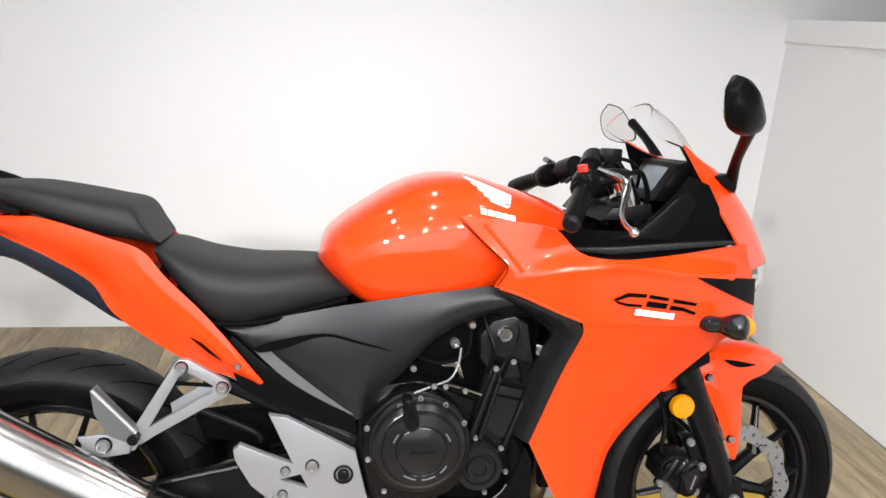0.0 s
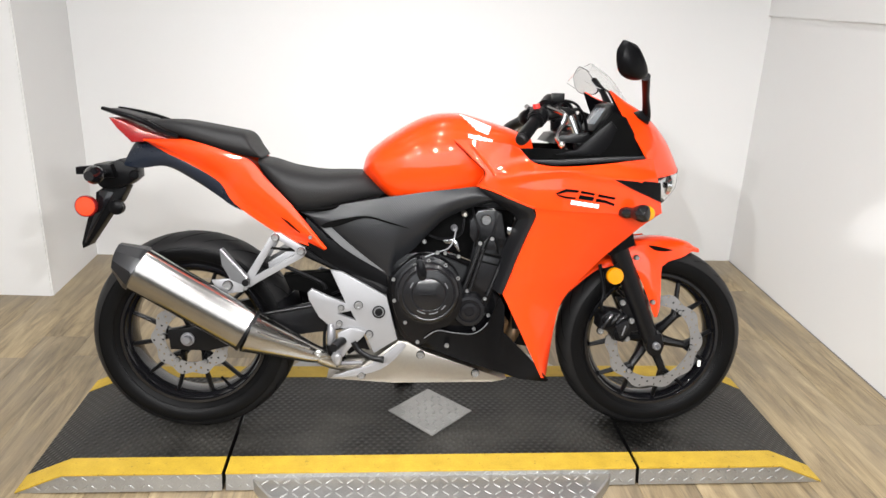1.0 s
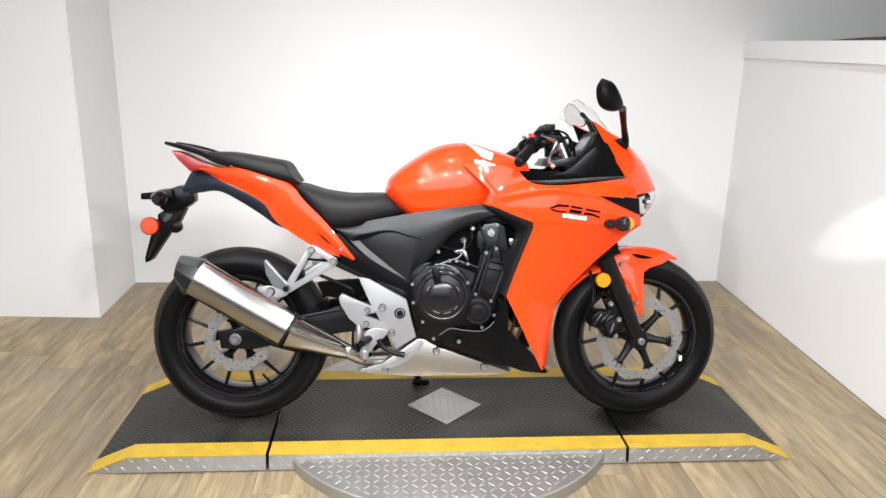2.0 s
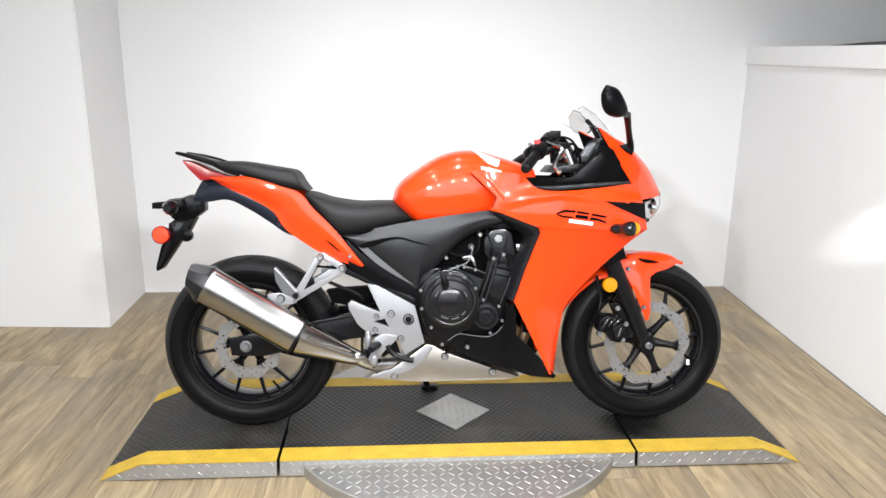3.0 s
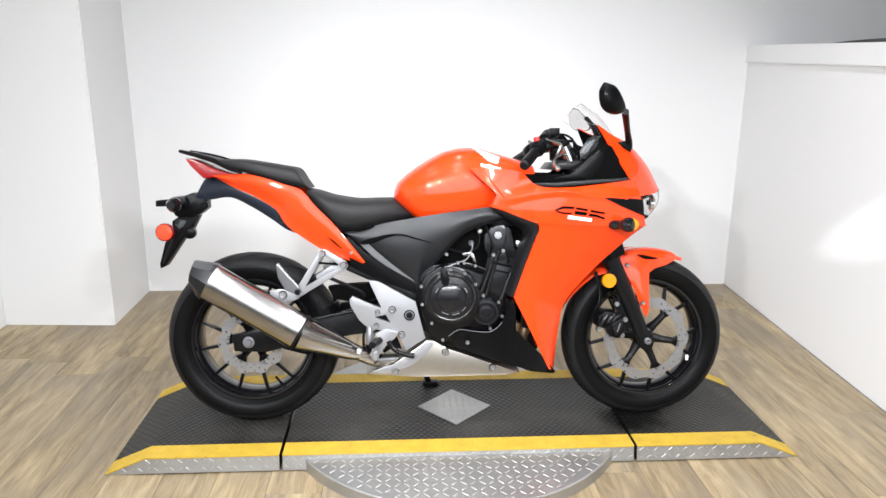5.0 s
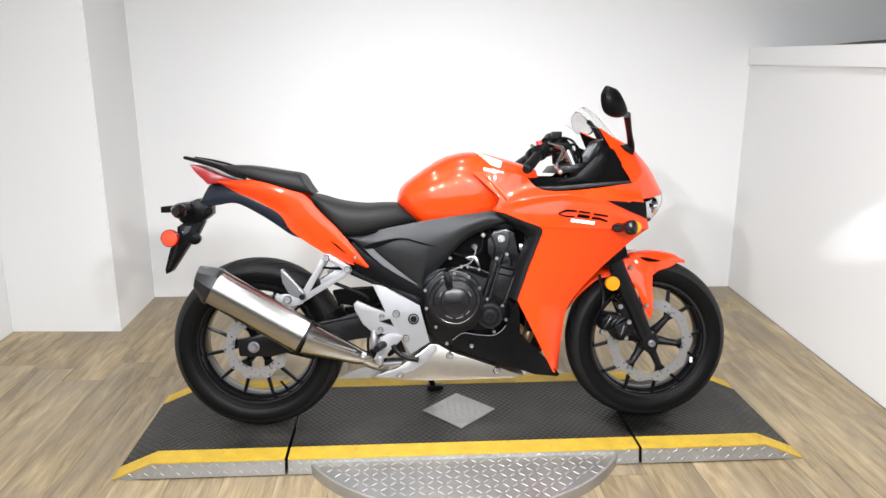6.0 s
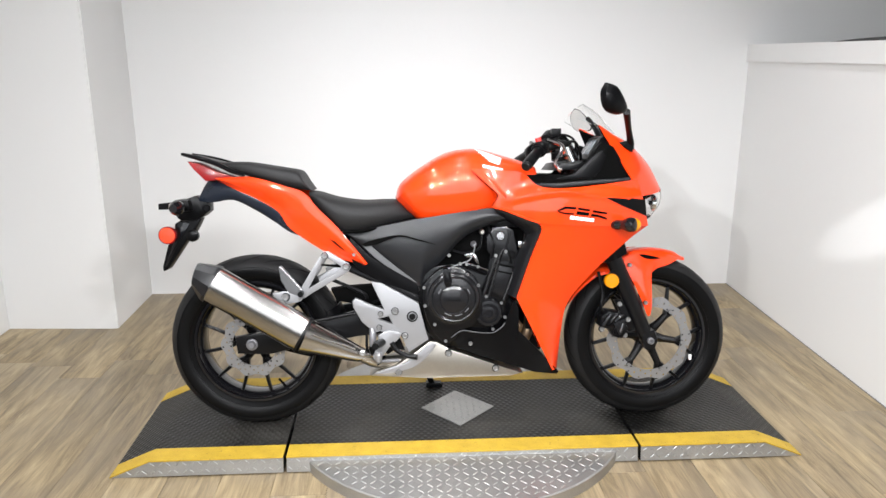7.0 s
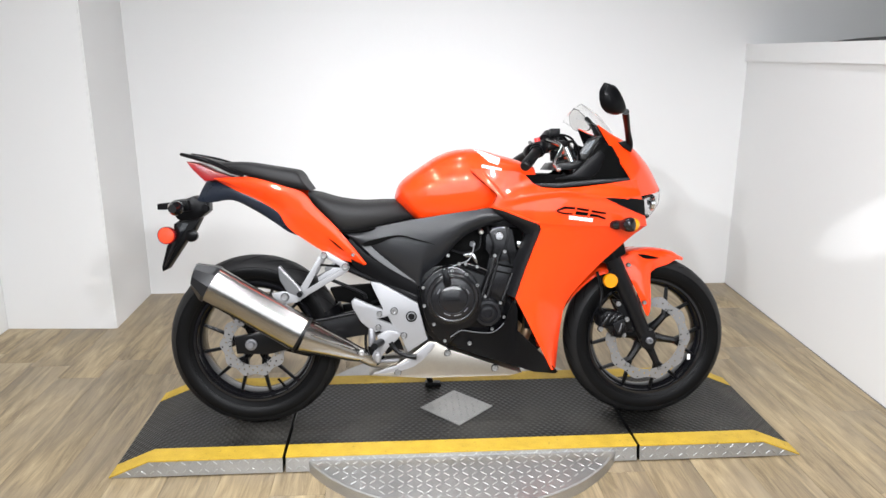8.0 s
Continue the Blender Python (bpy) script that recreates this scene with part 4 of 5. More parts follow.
# side covers
for side in (-1, 1):
    bm = ruled([(0.333, 0.700), (0.40, 0.712), (0.47, 0.727), (0.576, 0.748), (0.64, 0.758), (0.70, 0.768), (0.77, 0.777), (0.835, 0.784), (0.895, 0.766)],
               [(0.345, 0.690), (0.41, 0.622), (0.50, 0.570), (0.582, 0.513), (0.606, 0.556), (0.66, 0.600), (0.735, 0.680), (0.805, 0.717), (0.885, 0.742)],
               lambda x, z, u, v: key(x, [(0.33, 0.118), (0.45, 0.140), (0.6, 0.148), (0.75, 0.152), (0.9, 0.155)]) + 0.020 * math.sin(math.pi * (0.08 + 0.80 * v)) - 0.02 * v * v, nu=5, nv=10, thick=0.004, side=side)
    cover = part("side_cover", bm, COVER, bike, "satin charcoal plastic side cover")
    if side < 0:
        part("accent_strip", ruled([(0.390, 0.660), (0.45, 0.605), (0.52, 0.560), (0.574, 0.530)], [(0.420, 0.660), (0.456, 0.627), (0.52, 0.574), (0.575, 0.531)], lambda x, z, u, v: key(x, [(0.38, 0.150), (0.43, 0.157), (0.5, 0.159), (0.58, 0.152)]), nu=4, nv=3, thick=0.002, side=-1), ACCENT, cover, "dull grey accent strip")
        part("crease", ruled([(0.387, 0.662), (0.43, 0.680), (0.516, 0.696), (0.58, 0.682), (0.640, 0.664)], [(0.400, 0.656), (0.44, 0.664), (0.516, 0.690), (0.58, 0.677), (0.640, 0.663)], lambda x, z, u, v: key(x, [(0.38, 0.1535), (0.45, 0.166), (0.52, 0.1705), (0.64, 0.1745)]), nu=4, nv=2, thick=0.002, side=-1), DARK, cover, "dark groove line")
        bolt(cover, 0.686, -0.160, 0.624, 0.006)

# front fairing
for side in (-1, 1):
    notch = lambda v: 0.045 * (v / 0.68 if v < 0.68 else (1 - v) / 0.32)
    bm = ruled([(0.762, 0.917), (0.85, 0.914), (0.928, 0.903), (0.988, 0.858), (1.12, 0.857), (1.318, 0.880)],
               [(0.825, 0.791), (0.872, 0.780), (0.93, 0.757), (0.984, 0.737), (1.15, 0.728), (1.364, 0.722)], lambda x, z, u, v: flank(x, z) + 0.004 + 0.002 * max(0, 1 - u * 9) + shoulder(x, z), nu=6, nv=25, thick=0.005, side=side, warp=lambda u, v: notch(v) * max(0, 1 - u / 0.3))
    fair = part("side_fairing", bm, ORANGE, bike, "glossy orange-red upper side fairing")
    part("panel_gap", tube([(x, side * (flank(x, z) + 0.0125), z) for x, z in ((0.763, 0.908), (0.800, 0.874), (0.838, 0.842), (0.846, 0.826), (0.838, 0.808), (0.829, 0.795))], 0.0011, seg=6, n=4), DARK, fair)
    part("pressed_ridge", tube([(x, side * (flank(x, z) + 0.0035), z) for x, z in ((0.806, 0.904), (0.830, 0.878), (0.852, 0.852), (0.874, 0.822))], 0.0042, seg=8, n=4), ORANGE, fair)
    part("rolled_edge", tube([(x, side * (flank(x, z) + 0.004), z) for x, z in ((0.836, 0.789), (0.872, 0.780), (0.93, 0.757), (0.982, 0.738))], 0.0038, seg=8, n=4), ORANGE, fair)
    bm = ruled([(0.984, 0.737), (0.990, 0.717), (0.950, 0.60), (0.913, 0.480), (0.975, 0.355), (1.038, 0.226)],
               [(1.364, 0.722), (1.305, 0.678), (1.172, 0.553), (1.098, 0.462), (1.077, 0.380), (1.063, 0.222)], lambda x, z, u, v: flank(x, z) - 0.045 * v * v * min(1, u * 3), nu=8, nv=12, thick=0.004, smooth="front", side=side)
    low = part("lower_fairing", bm, ORANGE, bike, "glossy orange-red lower fairing leg")
    bm = ruled([(0.835, 0.786), (0.90, 0.766), (0.976, 0.739), (0.988, 0.717), (0.948, 0.60), (0.912, 0.480)], [(0.86, 0.762), (0.90, 0.738), (0.940, 0.712), (0.952, 0.695), (0.915, 0.60), (0.880, 0.49)],
               lambda x, z, u, v: flank(x, z) + 0.003 - 0.05 * v * v - 0.002 * v, nu=5, nv=6, thick=0.004, smooth=False, side=side)
    if side < 0:
        part("fairing_clip", lathe([(0.0075, -0.150), (0.0075, -0.158), (0.005, -0.161), (0.001, -0.161)], 1.028, 0.262, 14), REDPART, low, "dark red plastic clip")
    surround = part("inner_surround", bm, SURROUND, low, "charcoal surround beside the engine")
    lip = [(0.86, 0.762), (0.90, 0.738), (0.938, 0.712), (0.950, 0.692), (0.934, 0.650), (0.915, 0.600), (0.880, 0.490)]
    bm = tube([(x, side * (flank(x, z) - 0.050), z) for x, z in lip], 0.0055, seg=8, n=3)
    part("surround_lip", bm, BLACK, low)
    part("nose_vent", ruled([(1.198, 0.824), (1.27, 0.820), (1.345, 0.812)], [(1.205, 0.819), (1.275, 0.788), (1.352, 0.757)], lambda x, z, u, v: flank(x, z) + 0.009, nu=4, nv=4, thick=0.003, side=side), BLACK, fair, "matt black panel beside the headlight")
    part("cockpit_panel", plate([(0.938, 0.896), (0.985, 0.858), (1.05, 0.852), (1.308, 0.876), (1.238, 0.990), (1.200, 1.004), (1.168, 0.962), (1.13, 0.925), (1.10, 0.896), (1.0, 0.898)], side * 0.178, side * 0.168, 0.002), DARK, fair, "matt black inner cockpit panel")
    part("cockpit_trim", plate([(1.045, 0.882), (1.105, 0.899), (1.135, 0.926), (1.168, 0.958), (1.196, 0.978), (1.214, 0.958), (1.196, 0.912), (1.170, 0.884)], side * 0.182, side * 0.177, 0.002), BLACK, fair, "black cockpit trim")
    part("cockpit_ledge", plate([(0.975, 0.866), (0.988, 0.859), (1.05, 0.853), (1.303, 0.877), (1.298, 0.886), (1.20, 0.880), (1.05, 0.868)], side * 0.188, side * 0.177, 0.003), COVER, fair, "dull charcoal ledge")
    part("inner_leg", plate([(1.0, 0.70), (1.30, 0.69), (1.15, 0.54), (1.07, 0.40), (1.04, 0.25), (0.93, 0.48)], side * 0.15, side * 0.13, 0.002), BLACK, low)

grid = [[(1.200, -0.138, 1.063), (1.238, -0.165, 0.988), (1.300, -0.194, 0.880), (1.326, -0.192, 0.822)],
        [(1.246, -0.112, 1.038), (1.298, -0.118, 0.999), (1.365, -0.125, 0.905), (1.410, -0.118, 0.832)],
        [(1.282, -0.055, 1.024), (1.330, -0.058, 1.000), (1.398, -0.058, 0.925), (1.444, -0.055, 0.842)],
        [(1.298, 0.0, 1.018), (1.346, 0.0, 0.995), (1.408, 0.0, 0.930), (1.456, 0.0, 0.845)]]
grid += [[(x, -y, z) for x, y, z in row] for row in grid[2::-1]]
rows = [spline(row, 6) for row in grid]
cols = list(zip(*rows))
bm = bmesh.new()
grid_mesh(bm, [spline(c, 5) for c in cols])
lin = bmesh.new()
grid_mesh(lin, [[Vector((q.x - 0.007, q.y * 0.955, q.z - 0.0008)) for q in spline(c, 5)] for c in cols])
part("nose_liner", thicken(lin, 0.002), BLACK, bike)
nose = part("nose_cowl", thicken(bm, 0.004), ORANGE, bike, "glossy orange-red nose cowl", 50)
grid = [[(1.330, -0.190, 0.824), (1.340, -0.184, 0.795), (1.350, -0.174, 0.758)], [(1.412, -0.116, 0.830), (1.415, -0.112, 0.79), (1.395, -0.105, 0.752)], [(1.446, -0.054, 0.840), (1.446, -0.05, 0.795), (1.415, -0.05, 0.750)], [(1.458, 0.0, 0.843), (1.458, 0.0, 0.797), (1.424, 0.0, 0.750)]]
grid += [[(x, -y, z) for x, y, z in row] for row in grid[2::-1]]
rows = [spline(row, 5) for row in grid]
bm = bmesh.new()
grid_mesh(bm, [spline(c, 5) for c in zip(*rows)])
part("headlight", thicken(bm, 0.003), SCREEN, bike, "clear headlight lens", 50)
part("headlight_bowl", hull([(1.30, 1.30, 0.745, 0.79, 0.84, 0.15), (1.38, 1.38, 0.752, 0.79, 0.83, 0.10), (1.42, 1.43, 0.758, 0.79, 0.825, 0.05)], n=4, m_=8), CHROME, bike)
part("lamp_divider", plate([(1.345, 0.820), (1.352, 0.820), (1.405, 0.800), (1.402, 0.790), (1.360, 0.775), (1.352, 0.765)], -0.088, -0.084, 0.001), DARK, bike)
for yy in (-0.045, 0.045):
    part("projector", lathe([(0.030, 0.0), (0.031, 0.012), (0.024, 0.020), (0.012, 0.024), (0.001, 0.025)], 0, 0, 20), CHROME, bike).matrix_local = pose(1.412, yy, 0.792, 0, 0, -90)
part("chin", hull([(1.22, 1.22, 0.66, 0.70, 0.75, 0.15), (1.32, 1.32, 0.705, 0.73, 0.752, 0.14), (1.40, 1.41, 0.738, 0.745, 0.752, 0.07)], n=4, m_=8), BLACK, bike)

# wind screen
grid = [[(1.203, -0.133, 1.058), (1.168, -0.122, 1.071), (1.132, -0.108, 1.088)], [(1.244, -0.108, 1.038), (1.196, -0.102, 1.082), (1.150, -0.088, 1.115)],
        [(1.276, -0.060, 1.028), (1.222, -0.062, 1.094), (1.168, -0.050, 1.135)], [(1.300, 0.0, 1.022), (1.234, 0.0, 1.103), (1.176, 0.0, 1.143)]]
grid += [[(x, -y, z) for x, y, z in row] for row in grid[2::-1]]
rows = [spline(row, 6) for row in grid]
bm = bmesh.new()
grid_mesh(bm, [spline(c, 5) for c in zip(*rows)])
screen = part("windscreen", thicken(bm, 0.003), SCREEN, bike, "clear plastic windscreen", 50)
screen.visible_shadow = False

# instruments and cockpit
dash = part("instrument_panel", plate([(1.172, 0.948), (1.221, 1.024), (1.240, 1.030), (1.262, 1.022), (1.272, 0.985), (1.215, 0.940)], -0.086, 0.086, 0.010), BLACK, bike, "black instrument panel")
scr = block(-0.029, 0.029, -0.050, 0.050, -0.003, 0.003, 0.002)
bmesh.ops.transform(scr, matrix=Matrix.Translation((1.1995, 0, 0.9890)) @ Matrix.Rotation(radians(-57.2), 4, "Y"), verts=scr.verts)
part("display", scr, LCD, dash, "grey liquid crystal display")
part("cockpit_floor", plate([(1.0, 0.86), (1.30, 0.88), (1.27, 0.80), (1.05, 0.74)], -0.165, 0.165, 0.004), DARK, bike)
part("screen_bracket", plate([(1.250, 0.98), (1.262, 1.012), (1.285, 1.014), (1.29, 0.98)], -0.08, 0.08, 0.004), BLACK, bike)
# handlebars
part("top_clamp", plate([(1.05, 0.91), (1.07, 0.935), (1.15, 0.945), (1.16, 0.915)], -0.125, 0.125, 0.006), BLACKMETAL, bike, "black top fork clamp")
for side in (-1, 1):
    inner, outer = (Vector((1.036, -0.090, 1.020)), Vector((0.928, -0.300, 0.930))) if side < 0 else (Vector((1.045, 0.060, 1.000)), Vector((0.985, 0.285, 0.940)))
    bar = part("handlebar", tube([inner, outer], 0.011, seg=14), BLACKMETAL, bike, "black clip-on handlebar")
    d = (outer - inner).normalized()
    part("riser", tube([inner - d * 0.02, inner + d * 0.03], 0.024, seg=16), BLACKMETAL, bar)
    g0 = outer - d * 0.125
    part("grip", tube([g0, g0 + d * 0.006, g0 + d * 0.012, g0 + d * 0.06, outer - d * 0.004, outer], [0.022, 0.022, 0.0165, 0.0175, 0.0175, 0.015], seg=16, n=3), BLACK, bar, "black ribbed rubber grip")
    part("bar_end", tube([outer, outer + d * 0.012, outer + d * 0.018], [0.015, 0.016, 0.011], seg=14, n=3), BLACKMETAL, bar)
    sw = g0 - d * 0.025
    part("switch_housing", tube([sw - d * 0.022, sw - d * 0.018, sw + d * 0.018, sw + d * 0.022], [0.020, 0.026, 0.026, 0.02], seg=12, n=2), BLACK, bar, "black switch housing")
    if side < 0:
        part("kill_switch", tube([sw + Vector((-0.005, 0, 0.022)), sw + Vector((-0.008, 0, 0.036))], 0.010, seg=10), REDPART, bar, "red engine stop switch")
    mc = sw - d * 0.035 + Vector((0.036, 0, 0.0))
    part("master_cylinder", tube([mc + Vector((-0.03, 0, -0.012)), mc, mc + Vector((0.045, side * -0.01, 0.004))], [0.014, 0.017, 0.012], seg=12, n=4), BLACKMETAL, bar)
    if side < 0:
        rs = block(-0.016, 0.017, -0.016, 0.016, -0.011, 0.015, 0.003)
        bmesh.ops.translate(rs, vec=mc + Vector((0.006, 0, 0.040)), verts=rs.verts)
        part("brake_reservoir", rs, BLACK, bar, "square black brake fluid reservoir")
    lv = [Vector((x, side * y, z)) for x, y, z in ((1.020, 0.165, 1.012), (1.060, 0.200, 0.992), (1.046, 0.235, 0.966), (1.026, 0.275, 0.943), (1.018, 0.310, 0.928), (1.024, 0.335, 0.918))]
    part("lever", tube(lv, [0.007, 0.007, 0.0055, 0.005, 0.005, 0.0045], seg=10, flat=1.3), CHROME, bar, "silver hand lever with ball end")
    ball = bmesh.new()
    bmesh.ops.create_uvsphere(ball, u_segments=12, v_segments=8, radius=0.0085, matrix=Matrix.Translation(lv[-1]))
    part("lever_ball", ball, CHROME, bar)
    part("cable", tube([mc + Vector((0.03, 0, 0.0)), mc + Vector((0.075, side * -0.01, 0.01)), mc + Vector((0.10, side * -0.03, -0.05)), Vector((1.12, side * 0.08, 0.90))], 0.005, seg=8), BLACK, bar, "black hose")
    part("cable", tube([sw + Vector((0.01, 0, 0.02)), mc + Vector((0.035, side * -0.02, 0.035)), mc + Vector((0.085, side * -0.04, 0.0)), Vector((1.11, side * 0.05, 0.88))], 0.004, seg=8), BLACK, bar)

part("ignition_switch", lathe([(0.020, 0.0), (0.020, 0.030), (0.014, 0.034), (0.001, 0.034)], 0, 0, 16), BLACK, bike).matrix_local = pose(1.085, 0.0, 0.945, 75)
for pts in ([(1.05, -0.10, 0.97), (1.075, -0.09, 1.02), (1.11, -0.07, 0.99), (1.13, -0.06, 0.92)], [(1.04, -0.07, 0.98), (1.09, -0.05, 1.03), (1.135, -0.04, 0.98), (1.16, -0.02, 0.92)],
            [(1.03, 0.05, 0.97), (1.08, 0.03, 1.01), (1.12, 0.02, 0.97), (1.14, 0.0, 0.91)], [(1.06, 0.12, 0.99), (1.10, 0.08, 1.0), (1.13, 0.05, 0.95), (1.15, 0.05, 0.90)]):
    part("wiring_loom", tube(pts, 0.006, seg=8), BLACK, bike)
part("fork_cap", lathe([(0.022, -0.006), (0.022, 0.0), (0.012, 0.004), (0.012, 0.014), (0.001, 0.014)], 0, 0, 18), CHROME, bike).matrix_local = pose(1.095, -0.10, 0.957, 65)

# mirrors
for side, MX, MZ, MY, MK, MW in ((-1, -0.0125, -0.004, 0.362, 0.6, 1.0), (1, 0.046, -0.034, 0.310, 1.01, 0.78)):
    foot = [(1.308, side * 0.125, 0.984), (1.309, side * 0.132, 1.004), (1.288, side * 0.180, 1.044), (1.251, side * 0.275, 1.098)] if side < 0 else [(1.268, side * 0.105, 1.003), (1.270, side * 0.118, 1.026), (1.267, side * 0.180, 1.067), (1.264, side * 0.262, 1.106)]
    st = part("mirror", tube(foot, [0.016, 0.0125, 0.010, 0.012], seg=12), BLACK, bike, "black mirror on a swept stalk")
    x0, y0, z0 = foot[0]
    part("mount", plate([(x0 - 0.040, z0 + 0.020), (x0 - 0.012, z0 + 0.026), (x0 + 0.010, z0 + 0.004), (x0 + 0.008, z0 - 0.012), (x0 - 0.020, z0 + 0.002)], y0 - 0.016, y0 + 0.020, 0.005), BLACK, st)
    bm = bmesh.new()
    ring = [(1.176, 1.190), (1.205, 1.180), (1.228, 1.150), (1.246, 1.112), (1.243, 1.092), (1.215, 1.084), (1.180, 1.095), (1.164, 1.120), (1.160, 1.160)]
    ring = [Vector((x, 0, z)) for x, z in ring]
    ring = spline(ring + ring[:1], 4)[:-1]
    c = sum(ring, Vector()) / len(ring)
    rows = []
    for f, dx, dy in ((0.90, -0.016, 0.0), (1.0, -0.016, 0.004), (1.0, -0.008, 0.0), (0.92, 0.004, 0.0), (0.65, 0.014, 0.0), (0.2, 0.019, 0)):
        row = []
        for q in ring:
            w = c + (q - c) * f
            row.append((c.x + MX + MW * (w.x - c.x) + dx * 0.5, side * (MY - MK * MW * (w.x - c.x) + dx * 0.9), c.z + MZ + (w.z - c.z) * 0.90))
        rows.append(row)
    grid_mesh(bm, rows, closed=True, caps=True)
    shell = part("mirror_shell", bm, BLACK, st, "black mirror housing")
    bm = bmesh.new()
    bm.faces.new([bm.verts.new((c.x + MX + MW * (q.x - c.x) * 0.94 - 0.0085, side * (MY - MK * MW * (q.x - c.x) * 0.94 - 0.0162), c.z + MZ + (q.z - c.z) * 0.85)) for q in ring])
    part("mirror_glass", thicken(bm, 0.002), MIRROR, st)

# front turn signals
for side in (-1, 1):
    line = [Vector((1.226 + 0.066 * k, side * (0.212 + 0.064 * k), 0.729 + 0.006 * k)) for k in (0, 0.06, 0.22, 0.36, 0.46, 0.56, 0.72, 0.88, 0.97, 1.0)]
    sg = part("front_turn_signal", tube(line, [0.006, 0.012, 0.0165, 0.0155, 0.016, 0.020, 0.0245, 0.0235, 0.016, 0.006], seg=20, n=3), GLOSSBLACK, bike, "black front turn signal")
    part("signal_lens", tube([line[5] + Vector((0.005, 0, 0)), line[6] + Vector((0.0075, 0, 0)), line[7] + Vector((0.0075, 0, 0)), line[8] + Vector((0.003, 0, 0))], [0.012, 0.0215, 0.021, 0.012], seg=18, n=3), AMBER, sg, "amber lens")

# engine
eng = part("engine", plate([(0.585, 0.53), (0.61, 0.58), (0.70, 0.592), (0.77, 0.58), (0.85, 0.54), (0.92, 0.45), (0.92, 0.34), (0.80, 0.30), (0.66, 0.29), (0.60, 0.36), (0.58, 0.45)], -0.135, 0.150, 0.012), ENGINE, bike, "black painted twin-cylinder engine")
CX, CZ, CY = 0.699, 0.482, -0.155
part("clutch_housing", plate([(0.592, 0.520), (0.622, 0.556), (0.662, 0.584), (0.712, 0.586), (0.768, 0.556), (0.794, 0.510), (0.800, 0.465), (0.788, 0.415), (0.762, 0.382), (0.735, 0.368), (0.69, 0.325), (0.665, 0.325), (0.630, 0.360), (0.606, 0.410), (0.596, 0.460)], -0.182, -0.130, 0.008, smooth=3), ENGINE, eng, "black crankcase side cover")
part("timing_housing", plate([(0.780, 0.505), (0.816, 0.491), (0.862, 0.468), (0.884, 0.424), (0.868, 0.384), (0.834, 0.360), (0.78, 0.356), (0.745, 0.375), (0.755, 0.46)], -0.152, -0.120, 0.007, smooth=3), ENGINE, eng, "black timing side housing")
part("cover_flange", plate(disc_outline(CX, CZ, 0.096, 48), -0.187, -0.178, 0.003), ENGINE2, eng)
part("case_seam", tube([(0.690, -0.188, 0.345), (0.727, -0.188, 0.368), (0.775, -0.187, 0.362), (0.828, -0.186, 0.359), (0.858, -0.184, 0.374), (0.874, -0.180, 0.392)], 0.0014, seg=6), GREYP, eng, "thin pale line along the crankcase edge")
part("clutch_cover", lathe([(0.089, -0.175), (0.089, -0.196), (0.084, -0.204), (0.077, -0.207), (0.074, -0.206), (0.070, -0.212), (0.050, -0.216), (0.047, -0.213), (0.044, -0.215), (0.001, -0.2165)], CX, CZ, 64), ENGINE2, eng, "round dark grey clutch cover")
for a0, a1 in ((-125, -100), (-88, -62), (20, 38), (142, 160), (-50, -32)):
    pts = [(CX + 0.056 * math.cos(radians(a)), -0.2165, CZ + 0.056 * math.sin(radians(a))) for a in np.linspace(a0, a1, 5)]
    part("cover_rib", tube(pts, 0.0016, seg=6, n=2), GREYP, eng)
part("cover_line", block(CX - 0.022, CX + 0.022, -0.2185, -0.2155, CZ - 0.004, CZ + 0.001, 0.0008), ENGINE, eng, "worn raised line of lettering")
part("filler_cap", plate([(0.662, 0.585), (0.678, 0.586), (0.692, 0.548), (0.688, 0.528), (0.674, 0.524), (0.664, 0.540)], -0.226, -0.19, 0.006, smooth=2), ENGINE, eng, "black oil filler cap")
part("pulse_cover", lathe([(0.048, -0.135), (0.048, -0.172), (0.044, -0.179), (0.034, -0.180), (0.031, -0.175), (0.026, -0.175), (0.024, -0.182), (0.014, -0.183), (0.012, -0.178), (0.001, -0.178)], 0.819, 0.425, 40), ENGINE2, eng, "small round dark engine cover")
for x, z in ((0.659, 0.560), (0.698, 0.574), (0.746, 0.561), (0.783, 0.524), (0.599, 0.517), (0.602, 0.455), (0.634, 0.390), (0.671, 0.332)):
    bolt(eng, x, -0.184, z, 0.0056)
for x, z in ((0.813, 0.480), (0.866, 0.457), (0.878, 0.407), (0.837, 0.365)):
    bolt(eng, x, -0.155, z, 0.0056)
cyl = part("cylinder_block", plate([(0.800, 0.48), (0.828, 0.62), (0.840, 0.655), (0.925, 0.640), (0.915, 0.52), (0.88, 0.44), (0.81, 0.46)], -0.150, 0.150, 0.008), ENGINE, eng)
part("cam_chain_case", plate([(0.800, 0.468), (0.838, 0.618), (0.856, 0.620), (0.872, 0.645), (0.890, 0.642), (0.902, 0.606), (0.922, 0.592), (0.905, 0.529), (0.878, 0.440)], -0.152, -0.125, 0.004), ENGINE, eng)
part("cylinder_panel", plate([(0.828, 0.500), (0.853, 0.588), (0.905, 0.577), (0.872, 0.474)], -0.157, -0.148, 0.004), ENGINE2, eng, "smooth dark grey cylinder side")
part("casting_tab", plate([(0.862, 0.602), (0.875, 0.641), (0.888, 0.639), (0.898, 0.604)], -0.160, -0.148, 0.004), ENGINE2, eng)
for q in (((0.803, 0.483), (0.848, 0.614)), ((0.821, 0.480), (0.858, 0.604)), ((0.872, 0.466), (0.918, 0.588))):
    part("casting_rib", tube([(q[0][0], -0.160, q[0][1]), (q[1][0], -0.154, q[1][1])], 0.0058, seg=8), BLACKMETAL, eng)
